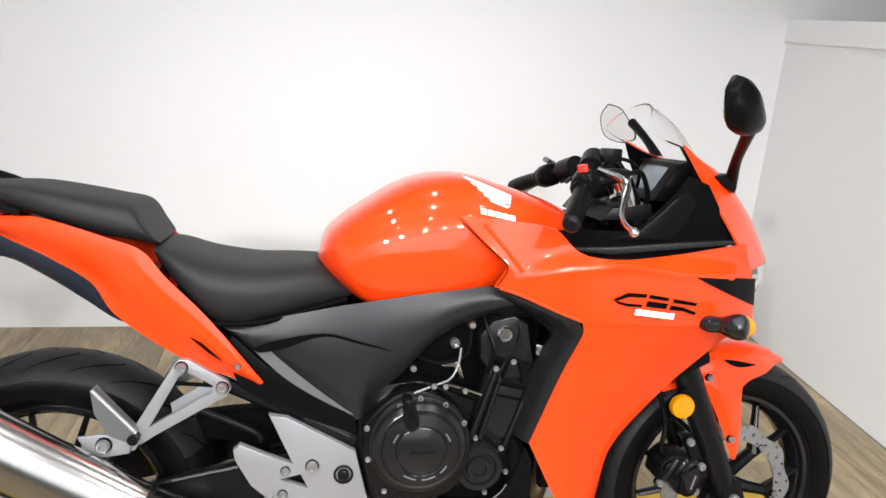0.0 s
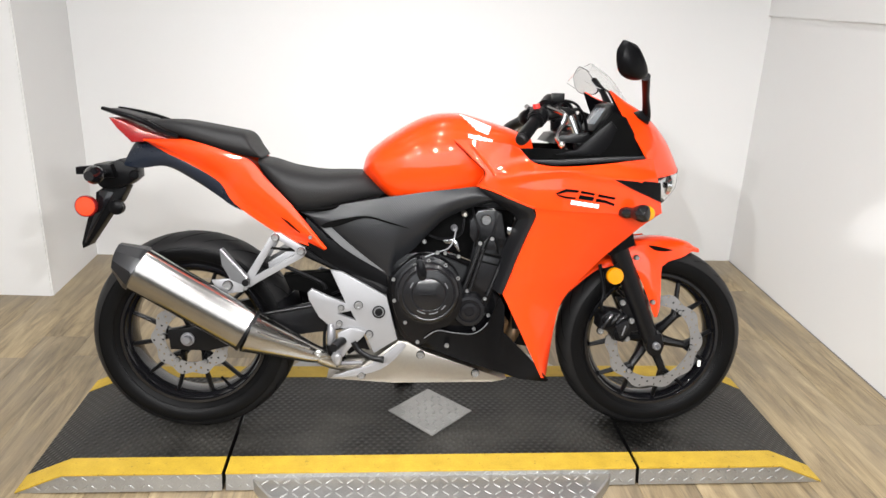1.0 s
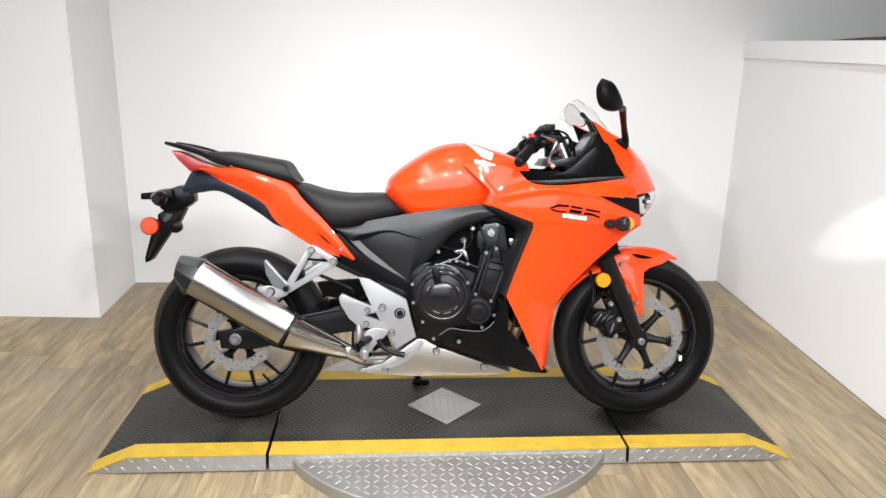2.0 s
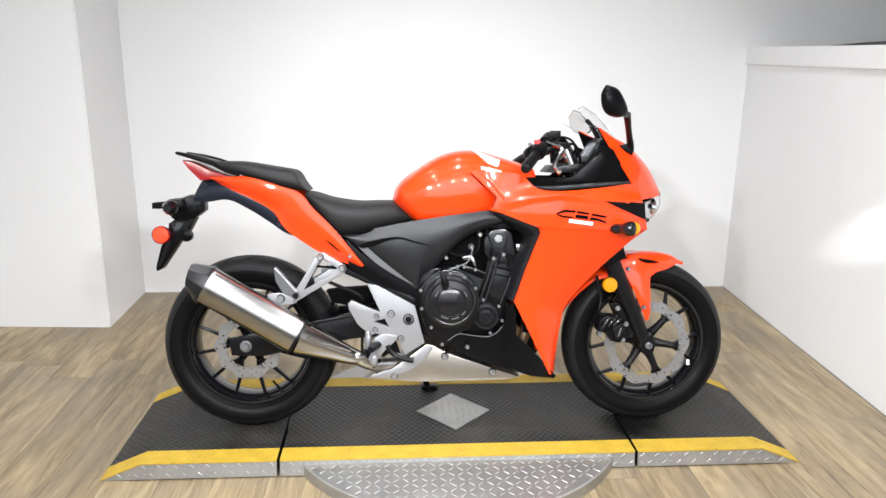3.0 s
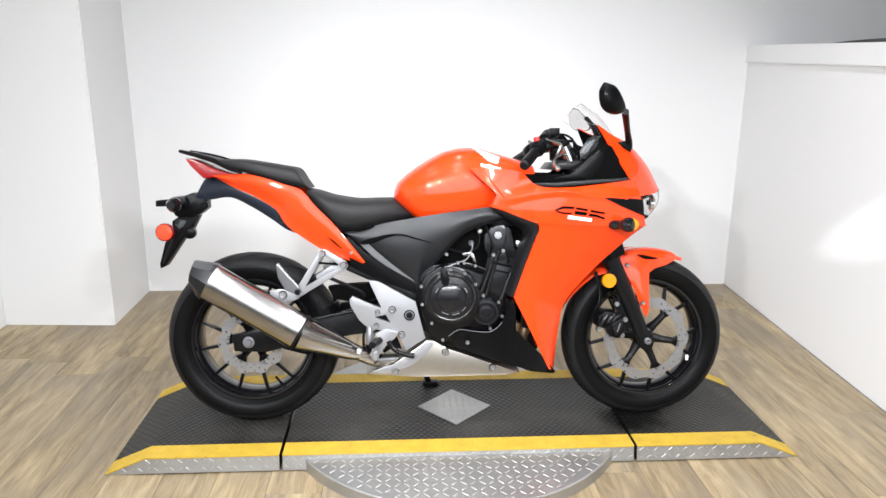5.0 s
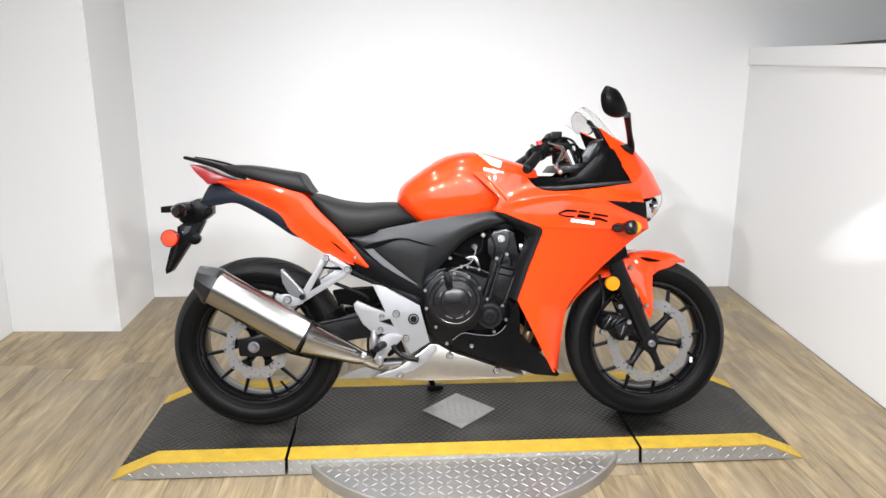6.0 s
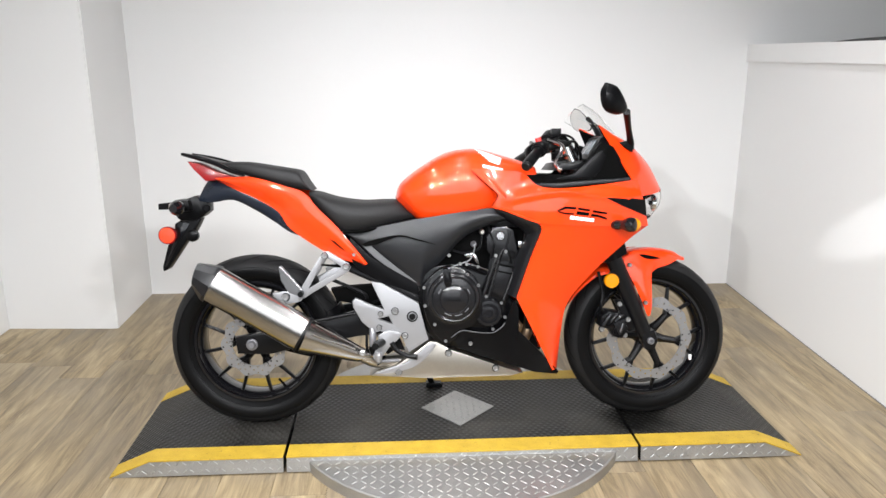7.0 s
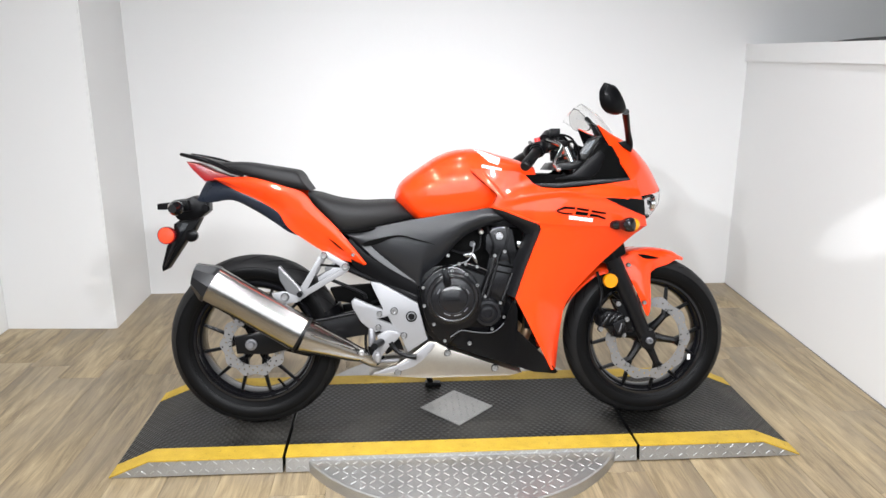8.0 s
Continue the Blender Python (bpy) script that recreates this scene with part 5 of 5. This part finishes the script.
for q in (((0.838, 0.596), (0.918, 0.579)), ((0.834, 0.572), (0.910, 0.556))):
    part("gasket_line", tube([(q[0][0], -0.158, q[0][1]), (q[1][0], -0.158, q[1][1])], 0.0026, seg=6), DARK, eng)
part("peaked_rib", tube([(0.858, -0.158, 0.598), (0.872, -0.160, 0.640), (0.886, -0.160, 0.638), (0.900, -0.158, 0.594)], 0.0022, seg=6, n=2), DARK, eng)
head = part("cylinder_head", plate([(0.816, 0.640), (0.816, 0.685), (0.839, 0.715), (0.880, 0.724), (0.908, 0.708), (0.918, 0.657), (0.928, 0.600), (0.838, 0.610)], -0.150, 0.140, 0.007), ENGINE2, eng, "dark grey cylinder head")
part("head_plug", lathe([(0.016, -0.145), (0.016, -0.160), (0.013, -0.164), (0.011, -0.164), (0.010, -0.161), (0.001, -0.161)], 0.861, 0.690, 20), CHROME, head, "bright steel head plug")
part("head_cover", plate([(0.822, 0.725), (0.845, 0.750), (0.90, 0.748), (0.93, 0.715)], -0.135, 0.13, 0.008), BLACK, head)
part("bracket", plate([(0.922, 0.672), (0.936, 0.670), (0.930, 0.648), (0.922, 0.652)], -0.165, -0.15, 0.002), CHROME, head)
part("plug_lead", tube([(0.832, -0.155, 0.612), (0.840, -0.165, 0.66), (0.828, -0.150, 0.70), (0.820, -0.12, 0.74)], 0.0035, seg=6), BLACK, head)
part("head_rib", tube([(0.880, -0.152, 0.640), (0.893, -0.152, 0.690), (0.888, -0.150, 0.715)], 0.004, seg=6), ENGINE2, head)
part("sensor", lathe([(0.009, -0.10), (0.009, -0.128), (0.006, -0.132), (0.001, -0.132)], 0.803, 0.700, 12), PIPE, head)
part("coolant_pipe", tube([(0.675, -0.178, 0.578), (0.720, -0.182, 0.597), (0.752, -0.180, 0.609), (0.768, -0.175, 0.634), (0.776, -0.160, 0.665)], 0.0022, seg=8), GREYP, eng, "thin bright coolant pipe")
part("coolant_hose", tube([(0.742, -0.150, 0.590), (0.775, -0.155, 0.578), (0.812, -0.145, 0.560)], 0.009, seg=10), BLACK, eng)
part("cable_end", tube([(0.744, -0.17, 0.597), (0.777, -0.172, 0.589), (0.818, -0.168, 0.573)], 0.003, seg=6), CHROME, eng, "thin bright control cable")
for x, z in ((0.722, 0.598), (0.744, 0.597), (0.782, 0.588)):
    bolt(eng, x, -0.186, z, 0.0055)
part("linkage", plate([(0.741, 0.620), (0.771, 0.630), (0.784, 0.618), (0.793, 0.587), (0.783, 0.590), (0.772, 0.612), (0.752, 0.610)], -0.118, -0.110, 0.002), CHROME, eng, "bright throttle linkage")
part("throttle_body", lathe([(0.010, -0.08), (0.010, -0.104), (0.007, -0.108), (0.005, -0.106), (0.001, -0.104)], 0.776, 0.655, 18), GREYP, eng, "bright alloy throttle body")
part("wire", tube([(0.70, -0.14, 0.64), (0.74, -0.145, 0.63), (0.79, -0.14, 0.645), (0.80, -0.13, 0.69)], 0.004, seg=6), BLACK, eng)
for x, z in ((0.921, 0.594), (0.846, 0.622), (0.880, 0.636)):
    bolt(eng, x, -0.158, z, 0.006)
part("airbox", plate([(0.60, 0.58), (0.66, 0.72), (0.90, 0.77), (0.96, 0.72), (0.94, 0.60), (0.80, 0.55), (0.68, 0.55)], -0.09, 0.09, 0.01), DARK, bike)
part("radiator", plate([(0.985, 0.70), (1.03, 0.70), (1.00, 0.36), (0.955, 0.36)], -0.14, 0.14, 0.005), BLACK, bike)
for dy in (-0.07, 0.07):
    part("header_pipe", tube([(0.90, dy, 0.60), (0.965, dy, 0.56), (0.975, dy - 0.02, 0.42), (0.955, dy - 0.03, 0.32), (0.90, dy * 0.5, 0.25), (0.80, 0, 0.235)], 0.019, seg=12), COPPER, bike, "heat-stained exhaust header pipe")

# lower cowl and exhaust
cowl = part("belly_cowl", ruled([(0.672, 0.312), (0.727, 0.366), (0.790, 0.358), (0.835, 0.358), (0.872, 0.385), (0.906, 0.472), (0.922, 0.440), (0.922, 0.365), (1.0, 0.288), (1.062, 0.218)],
                                [(0.690, 0.308), (0.74, 0.292), (0.793, 0.272), (0.850, 0.255), (0.880, 0.246), (0.893, 0.242), (0.900, 0.240), (0.915, 0.236), (0.98, 0.214), (1.058, 0.208)],
                                lambda x, z, u, v: 0.160 + 0.022 * math.sin(math.pi * (0.1 + 0.6 * u)) - 0.02 * v, nu=5, nv=6, thick=0.004, smooth=False), BLACK, bike, "matt black belly cowl")
part("belly_cowl", ruled([(0.672, 0.312), (0.727, 0.366), (0.835, 0.358), (0.905, 0.475), (1.062, 0.218)], [(0.690, 0.308), (0.74, 0.292), (0.850, 0.255), (0.945, 0.226), (1.058, 0.208)], lambda x, z, u, v: 0.165, nu=4, nv=4, thick=0.004, smooth=False, side=1), BLACK, bike, "matt black belly cowl")
bolt(cowl, 0.756, -0.183, 0.322, 0.007)
shield = part("exhaust_chamber", plate([(0.405, 0.198), (0.43, 0.214), (0.50, 0.236), (0.545, 0.266), (0.618, 0.321), (0.645, 0.317), (0.690, 0.291), (0.80, 0.252), (0.945, 0.202), (0.900, 0.192), (0.60, 0.186)], -0.140, 0.06, 0.012), PIPE, bike, "polished steel exhaust chamber under the engine")
part("polished_flange", plate([(0.418, 0.205), (0.47, 0.228), (0.53, 0.245), (0.58, 0.282), (0.620, 0.316), (0.640, 0.308), (0.612, 0.270), (0.566, 0.232), (0.50, 0.212)], -0.147, -0.138, 0.006, smooth=2), ALLOY, shield, "bright silver flange")
for x, z in ((0.683, 0.278), (0.508, 0.212), (0.848, 0.222)):
    bolt(shield, x, -0.143, z, 0.011)
ax = Vector((0.856, 0, -0.517))
r0, r1 = Vector((-0.112, -0.195, 0.541)), Vector((0.186, -0.190, 0.361))
muf = part("muffler", tube([r0, r0 + ax * 0.004, r0.lerp(r1, 0.3), r0.lerp(r1, 0.7), r1 - ax * 0.006, r1], [0.061, 0.064, 0.064, 0.064, 0.063, 0.060], seg=40, n=4, flat=0.80), STEEL, bike, "polished steel muffler", 50)
bm, rows = bmesh.new(), []
for c, h, w in ((Vector((-0.1625, -0.195, 0.570)), Vector((0.0105, 0, 0.037)), 0.036), (Vector((-0.1630, -0.195, 0.570)), Vector((0.0115, 0, 0.040)), 0.040), (r0 - ax * 0.004, Vector((0.0348, 0, 0.0576)), 0.0555), (r0 + ax * 0.007, Vector((0.0355, 0, 0.0588)), 0.0570)):
    rows.append([c + h * math.cos(math.pi * (k + 0.5) / 5) + Vector((0, w * math.sin(math.pi * (k + 0.5) / 5), 0)) for k in range(10)])
grid_mesh(bm, rows, closed=True, caps=True)
bmesh.ops.recalc_face_normals(bm, faces=bm.faces)
part("end_cap", bm, SURROUND, muf, "black angular muffler end cap", 12)
part("seam_band", tube([r1 - ax * 0.004, r1 + ax * 0.006], 0.0655, seg=40, flat=0.82), BLACKMETAL, muf)
r2 = Vector((0.375, -0.150, 0.280))
part("tail_cone", tube([r1, r1.lerp(r2, 0.05), r1.lerp(r2, 0.5), r2, (0.424, -0.140, 0.280)], [0.0625, 0.061, 0.045, 0.027, 0.014], seg=32, n=5, flat=0.9), STEEL, muf, "tapered steel exhaust cone")
for pts in ([(0.235, -0.232, 0.405), (0.290, -0.214, 0.368), (0.345, -0.196, 0.332), (0.395, -0.178, 0.300)], [(0.232, -0.246, 0.372), (0.272, -0.233, 0.352), (0.310, -0.219, 0.336), (0.362, -0.196, 0.312)]):
    part("pressed_ridge", tube(pts, 0.0035, seg=8), STEEL, muf)
part("link_pipe", tube([r2, (0.42, -0.13, 0.252), (0.46, -0.11, 0.240), (0.52, -0.09, 0.238)], 0.023, seg=18), PIPE, muf)
part("clamp_bolt", lathe([(0.010, -0.178), (0.010, -0.186), (0.005, -0.188), (0.001, -0.186)], 0.385, 0.292, 14), BOLTSTEEL, muf)
part("muffler_bracket", plate([(0.082, 0.499), (0.120, 0.504), (0.160, 0.500), (0.176, 0.488), (0.170, 0.466), (0.122, 0.459), (0.095, 0.474)], -0.158, -0.150, 0.002), ALLOY, bike)
bolt(bike, 0.128, -0.163, 0.485, 0.012)

# rear hanger, pegs and pivot plates
for side in (-1, 1):
    y0, y1 = side * 0.142, side * 0.126
    hang = part("footrest_hanger", plate([(0.247, 0.626), (0.257, 0.638), (0.274, 0.638), (0.343, 0.596), (0.349, 0.581), (0.340, 0.567), (0.215, 0.494), (0.186, 0.475), (0.168, 0.490), (0.176, 0.510)], y0, y1, 0.003,
                                         holes=[[(0.256, 0.605), (0.270, 0.615), (0.316, 0.588), (0.314, 0.573), (0.203, 0.510)]]), ALLOY, bike, "silver painted passenger footrest hanger")
    if side < 0:
        bolt(hang, 0.262, -0.145, 0.624, 0.010)
        bolt(hang, 0.334, -0.145, 0.585, 0.010)
    part("hanger_gusset", plate([(0.236, 0.545), (0.300, 0.585), (0.322, 0.583), (0.330, 0.570), (0.240, 0.522)], side * 0.118, side * 0.112, 0.002), ALLOY, hang)
    part("hanger_web", tube([(0.240, side * 0.134, 0.592), (0.316, side * 0.134, 0.586)], 0.004, seg=8), DARK, hang)
    if side < 0:
        peg = part("passenger_footrest", plate([(0.107, 0.585), (0.113, 0.591), (0.184, 0.509), (0.167, 0.487), (0.136, 0.500), (0.112, 0.543)], side * 0.160, side * 0.132, 0.005), ACCENT, bike, "folded grey passenger footrest")
        part("footrest_edge", tube([(0.111, side * 0.162, 0.590), (0.184, side * 0.162, 0.508)], 0.004, seg=8), ALLOY, peg)
        part("footrest_pivot", tube([(0.178, side * 0.165, 0.494), (0.178, side * 0.120, 0.494)], 0.010, seg=12), BLACKMETAL, peg)
    part("hanger_strut", plate([(0.160, 0.492), (0.190, 0.486), (0.178, 0.468), (0.140, 0.462), (0.132, 0.478)], side * 0.150, side * 0.138, 0.003), ALLOY, hang)
    piv = part("pivot_plate", plate([(0.418, 0.535), (0.453, 0.529), (0.515, 0.495), (0.580, 0.459), (0.613, 0.330), (0.545, 0.286), (0.519, 0.344), (0.446, 0.362), (0.428, 0.356), (0.385, 0.394), (0.356, 0.446), (0.353, 0.466), (0.365, 0.478), (0.413, 0.456), (0.462, 0.437)], side * 0.157, side * 0.140, 0.004,
                                    holes=[[(0.440, 0.405), (0.477, 0.414), (0.491, 0.386)]]), ALLOY, bike, "silver painted swingarm pivot plate")
    if side < 0:
        for x, z, r in ((0.499, 0.432, 0.011), (0.449, 0.423, 0.008), (0.444, 0.376, 0.008), (0.531, 0.345, 0.010)):
            bolt(piv, x, -0.159, z, r)
        part("pivot_cap", lathe([(0.019, -0.150), (0.019, -0.160), (0.015, -0.161), (0.014, -0.152), (0.012, -0.152), (0.011, -0.165), (0.008, -0.168), (0.001, -0.168)], 0.558, 0.413, 24), BLACKMETAL, piv, "black pivot bolt")
    part("rider_footrest", tube([(0.455, side * 0.165, 0.327), (0.440, side * 0.20, 0.327), (0.432, side * 0.235, 0.327)], [0.013, 0.014, 0.012], seg=12), BLACKMETAL, bike, "black rider footrest")
    part("footrest_bracket", plate([(0.440, 0.350), (0.465, 0.363), (0.489, 0.366), (0.520, 0.355), (0.506, 0.333), (0.478, 0.308), (0.455, 0.277), (0.436, 0.256), (0.420, 0.277), (0.440, 0.313)], side * 0.172, side * 0.158, 0.004, smooth=2), ALLOY, bike, "silver footrest bracket")
pedal = part("brake_pedal", tube([(0.485, -0.168, 0.325), (0.504, -0.172, 0.297), (0.538, -0.178, 0.280), (0.574, -0.185, 0.276)], [0.010, 0.0085, 0.008, 0.010], seg=10, flat=0.8), BLACKMETAL, bike, "black rear brake pedal")
part("pedal_rod", tube([(0.447, -0.165, 0.257), (0.512, -0.168, 0.261)], 0.006, seg=10), GREYP, pedal)
part("pivot_knuckle", tube([(0.441, -0.178, 0.292), (0.441, -0.180, 0.286), (0.440, -0.176, 0.266), (0.440, -0.170, 0.256)], [0.008, 0.013, 0.012, 0.007], seg=12), ALLOY, pedal)
rear_mc = part("master_cylinder", tube([(0.420, -0.150, 0.372), (0.421, -0.155, 0.345), (0.420, -0.157, 0.325), (0.418, -0.157, 0.300)], [0.010, 0.013, 0.012, 0.007], seg=12), GREYP, bike, "grey rear brake cylinder")
part("cylinder_boot", tube([(0.419, -0.157, 0.310), (0.420, -0.158, 0.290), (0.428, -0.160, 0.275)], [0.013, 0.011, 0.006], seg=12), BLACK, rear_mc)
part("linkage_plate", plate([(0.452, 0.345), (0.512, 0.338), (0.532, 0.284), (0.500, 0.290), (0.470, 0.270), (0.448, 0.300)], -0.125, -0.118, 0.002), BLACKMETAL, rear_mc)
part("brake_hose", tube([(0.46, -0.15, 0.27), (0.43, -0.14, 0.24), (0.40, -0.13, 0.29), (0.40, -0.12, 0.36)], 0.005, seg=8), BLACK, bike)

# swingarm, shock, mudguard, stand
arm = part("swingarm", plate([(-0.058, 0.338), (-0.052, 0.278), (0.06, 0.275), (0.16, 0.300), (0.36, 0.335), (0.56, 0.36), (0.56, 0.45), (0.42, 0.440), (0.25, 0.398), (0.12, 0.360), (0.02, 0.350)], -0.125, -0.095, 0.006), BLACKMETAL, bike, "black steel swingarm")
part("left_arm", plate([(-0.058, 0.338), (-0.052, 0.278), (0.06, 0.275), (0.36, 0.335), (0.56, 0.36), (0.56, 0.45), (0.25, 0.398), (0.02, 0.350)], 0.095, 0.125, 0.006), BLACKMETAL, arm)
part("axle_nut", lathe([(0.020, -0.122), (0.020, -0.130), (0.014, -0.131), (0.013, -0.142), (0.010, -0.145), (0.001, -0.145)], 0.0, 0.312, 20), GREYP, arm)
part("chain_guide", tube([(0.14, -0.128, 0.372), (0.22, -0.128, 0.392), (0.36, -0.128, 0.420)], 0.006, seg=8), BLACKMETAL, arm)
part("rear_caliper", plate([(0.03, 0.395), (0.06, 0.425), (0.12, 0.41), (0.13, 0.37), (0.08, 0.355)], -0.128, -0.07, 0.008), BLACKMETAL, arm, "black rear brake caliper")
hug = bmesh.new()
rows = []
for i in range(15):
    a = radians(4 + 20 * i / 14)
    rows.append([(RX + (0.325 - 0.045 * (1 - math.cos(radians(q)))) * math.cos(a), 0.095 * math.sin(radians(q)), RZ + (0.325 - 0.045 * (1 - math.cos(radians(q)))) * math.sin(a)) for q in range(-95, 96, 19)])
grid_mesh(hug, rows)
part("rear_mudguard", thicken(hug, 0.004), BLACK, bike, "black rear inner mudguard")
part("lower_side_panel", plate([(0.350, 0.684), (0.41, 0.626), (0.50, 0.574), (0.580, 0.520), (0.590, 0.455), (0.484, 0.510), (0.450, 0.528), (0.410, 0.552), (0.361, 0.588), (0.340, 0.640)], -0.136, -0.124, 0.003), BLACK, bike, "matt black lower side panel")
part("frame_brace", tube([(0.272, -0.128, 0.544), (0.290, -0.130, 0.536), (0.346, -0.130, 0.512), (0.394, -0.130, 0.488), (0.402, -0.128, 0.472)], 0.0062, seg=10), BLACKMETAL, bike, "black frame brace")
part("battery_box", plate([(0.272, 0.494), (0.335, 0.502), (0.415, 0.507), (0.56, 0.47), (0.57, 0.42), (0.42, 0.415), (0.36, 0.440), (0.290, 0.452)], -0.065, -0.015, 0.004), DARK, bike)
part("shock_spring", tube([(0.44, 0, 0.47), (0.48, 0, 0.36)], 0.03, seg=14), BLACKMETAL, bike)
part("frame_tube", tube([(0.30, -0.105, 0.595), (0.45, -0.12, 0.53), (0.58, -0.13, 0.47)], 0.014, seg=10), BLACKMETAL, bike)
part("wire", tube([(0.42, -0.12, 0.455), (0.45, -0.13, 0.470), (0.47, -0.135, 0.49)], 0.004, seg=6), BLACK, bike)
stand = part("side_stand", tube([(0.56, 0.13, 0.30), (0.60, 0.19, 0.17), (0.64, 0.255, 0.045)], 0.012, seg=12), BLACKMETAL, bike, "black side stand")
part("foot", plate([(0.615, 0.055), (0.675, 0.055), (0.680, 0.040), (0.615, 0.040)], 0.235, 0.275, 0.003), BLACKMETAL, stand)

# markings, as plain shapes
mk = lambda x, z: flank(x, z) + 0.0085


def mark(name, pts_a, pts_b, material, yf, parent, label):
    return part(name, ruled(pts_a, pts_b, lambda x, z, u, v: yf(x, z), nu=6, nv=3, thick=0.0012, smooth=False), material, parent, label)


fair_r = [o for o in bike.children if o.name.startswith("side_fairing")][0]
for a, b_ in (([(1.036, 0.781), (1.064, 0.794), (1.102, 0.791)], [(1.044, 0.779), (1.066, 0.786), (1.100, 0.784)]),
              ([(1.037, 0.780), (1.062, 0.774), (1.094, 0.771)], [(1.046, 0.773), (1.064, 0.768), (1.092, 0.766)]),
              ([(1.108, 0.790), (1.148, 0.783)], [(1.106, 0.783), (1.145, 0.777)]),
              ([(1.104, 0.778), (1.146, 0.772)], [(1.101, 0.767), (1.142, 0.762)]),
              ([(1.158, 0.781), (1.208, 0.772)], [(1.156, 0.774), (1.205, 0.766)]),
              ([(1.153, 0.769), (1.180, 0.764), (1.207, 0.754)], [(1.150, 0.760), (1.178, 0.757), (1.205, 0.748)])):
    mark("emblem_stroke", a, b_, DARK, mk, fair_r, "")
for i in range(5):
    x = 1.082 + 0.0165 * i
    mark("white_emblem_bar", [(x, 0.763 - 0.0022 * i), (x + 0.014, 0.761 - 0.0022 * i)], [(x - 0.002, 0.752 - 0.0022 * i), (x + 0.012, 0.750 - 0.0022 * i)], WHITE, mk, fair_r, "")

tank = [o for o in bike.children if o.name == "fuel_tank"][0]
tank_tree = BVHTree.FromPolygons([v.co for v in tank.data.vertices], [p.vertices for p in tank.data.polygons])


def tank_y(x, z):
    """Half width of the tank at (x, z), from its own surface."""
    hit = tank_tree.ray_cast(Vector((x, -1, z)), Vector((0, 1, 0)))[0]
    return (-hit.y if hit else 0.05) + 0.0025


for i in range(5):
    x0, z0 = 0.782 + 0.010 * i, 0.985 - 0.0095 * i
    mark("wing_feather", [(x0, z0), (x0 + 0.036, z0 - 0.012), (0.872 - 0.002 * i, 0.952 - 0.004 * i)], [(x0 + 0.004, z0 - 0.0042), (x0 + 0.036, z0 - 0.0160), (0.871 - 0.002 * i, 0.9500 - 0.004 * i)], WHITE, tank_y, tank, "")
for i in range(5):
    x = 0.803 + 0.0143 * i
    mark("white_emblem_bar", [(x, 0.9315 - 0.003 * i), (x + 0.0115, 0.929 - 0.003 * i)], [(x, 0.9215 - 0.003 * i), (x + 0.0115, 0.919 - 0.003 * i)], WHITE, tank_y, tank, "")

wheels = [front_wheel, rear_wheel]
wheels += [o for w in wheels for o in w.children_recursive]
for ob in bike.children_recursive:
    if ob in wheels:
        continue
    if ob.data == BOLT or ob.location.length > 0:
        ob.location = drawn_out(ob.location)
    else:
        for v in ob.data.vertices:
            v.co = drawn_out(v.co)

# ---------------------------------------------------------------- floor planks
floor = structure("floor", block(-2.2, FAR, FRONT, BACK, FLOOR - 0.05, FLOOR - 0.004), DARK, "greyed oak-look plank floor", "floor")
W_, L_ = 0.178, 1.22
pm = finish("plank", block(-W_ / 2 + 0.0005, W_ / 2 - 0.0005, -L_ / 2 + 0.0006, L_ / 2 - 0.0006, -0.005, 0.0, 0.0006), WOOD)
rng = random.Random(5)
for i in range(23):
    x = LEFT + W_ * (i + 0.5) - 0.02
    hi_y, first = BACK, 0.25 + 0.75 * rng.random()
    while hi_y > FRONT:
        k = min(first, (hi_y - FRONT) / L_)
        ob = new("plank", pm)
        ob.parent = floor
        ob.location, ob.scale = (x, hi_y - k * L_ / 2, FLOOR), (1, k, 1)
        hi_y, first = hi_y - k * L_, 1.0
        if hi_y - FRONT < 0.02:
            break
part("floor_beyond", block(2.60, FAR, FRONT, BACK, FLOOR - 0.004, FLOOR), WOOD, floor)
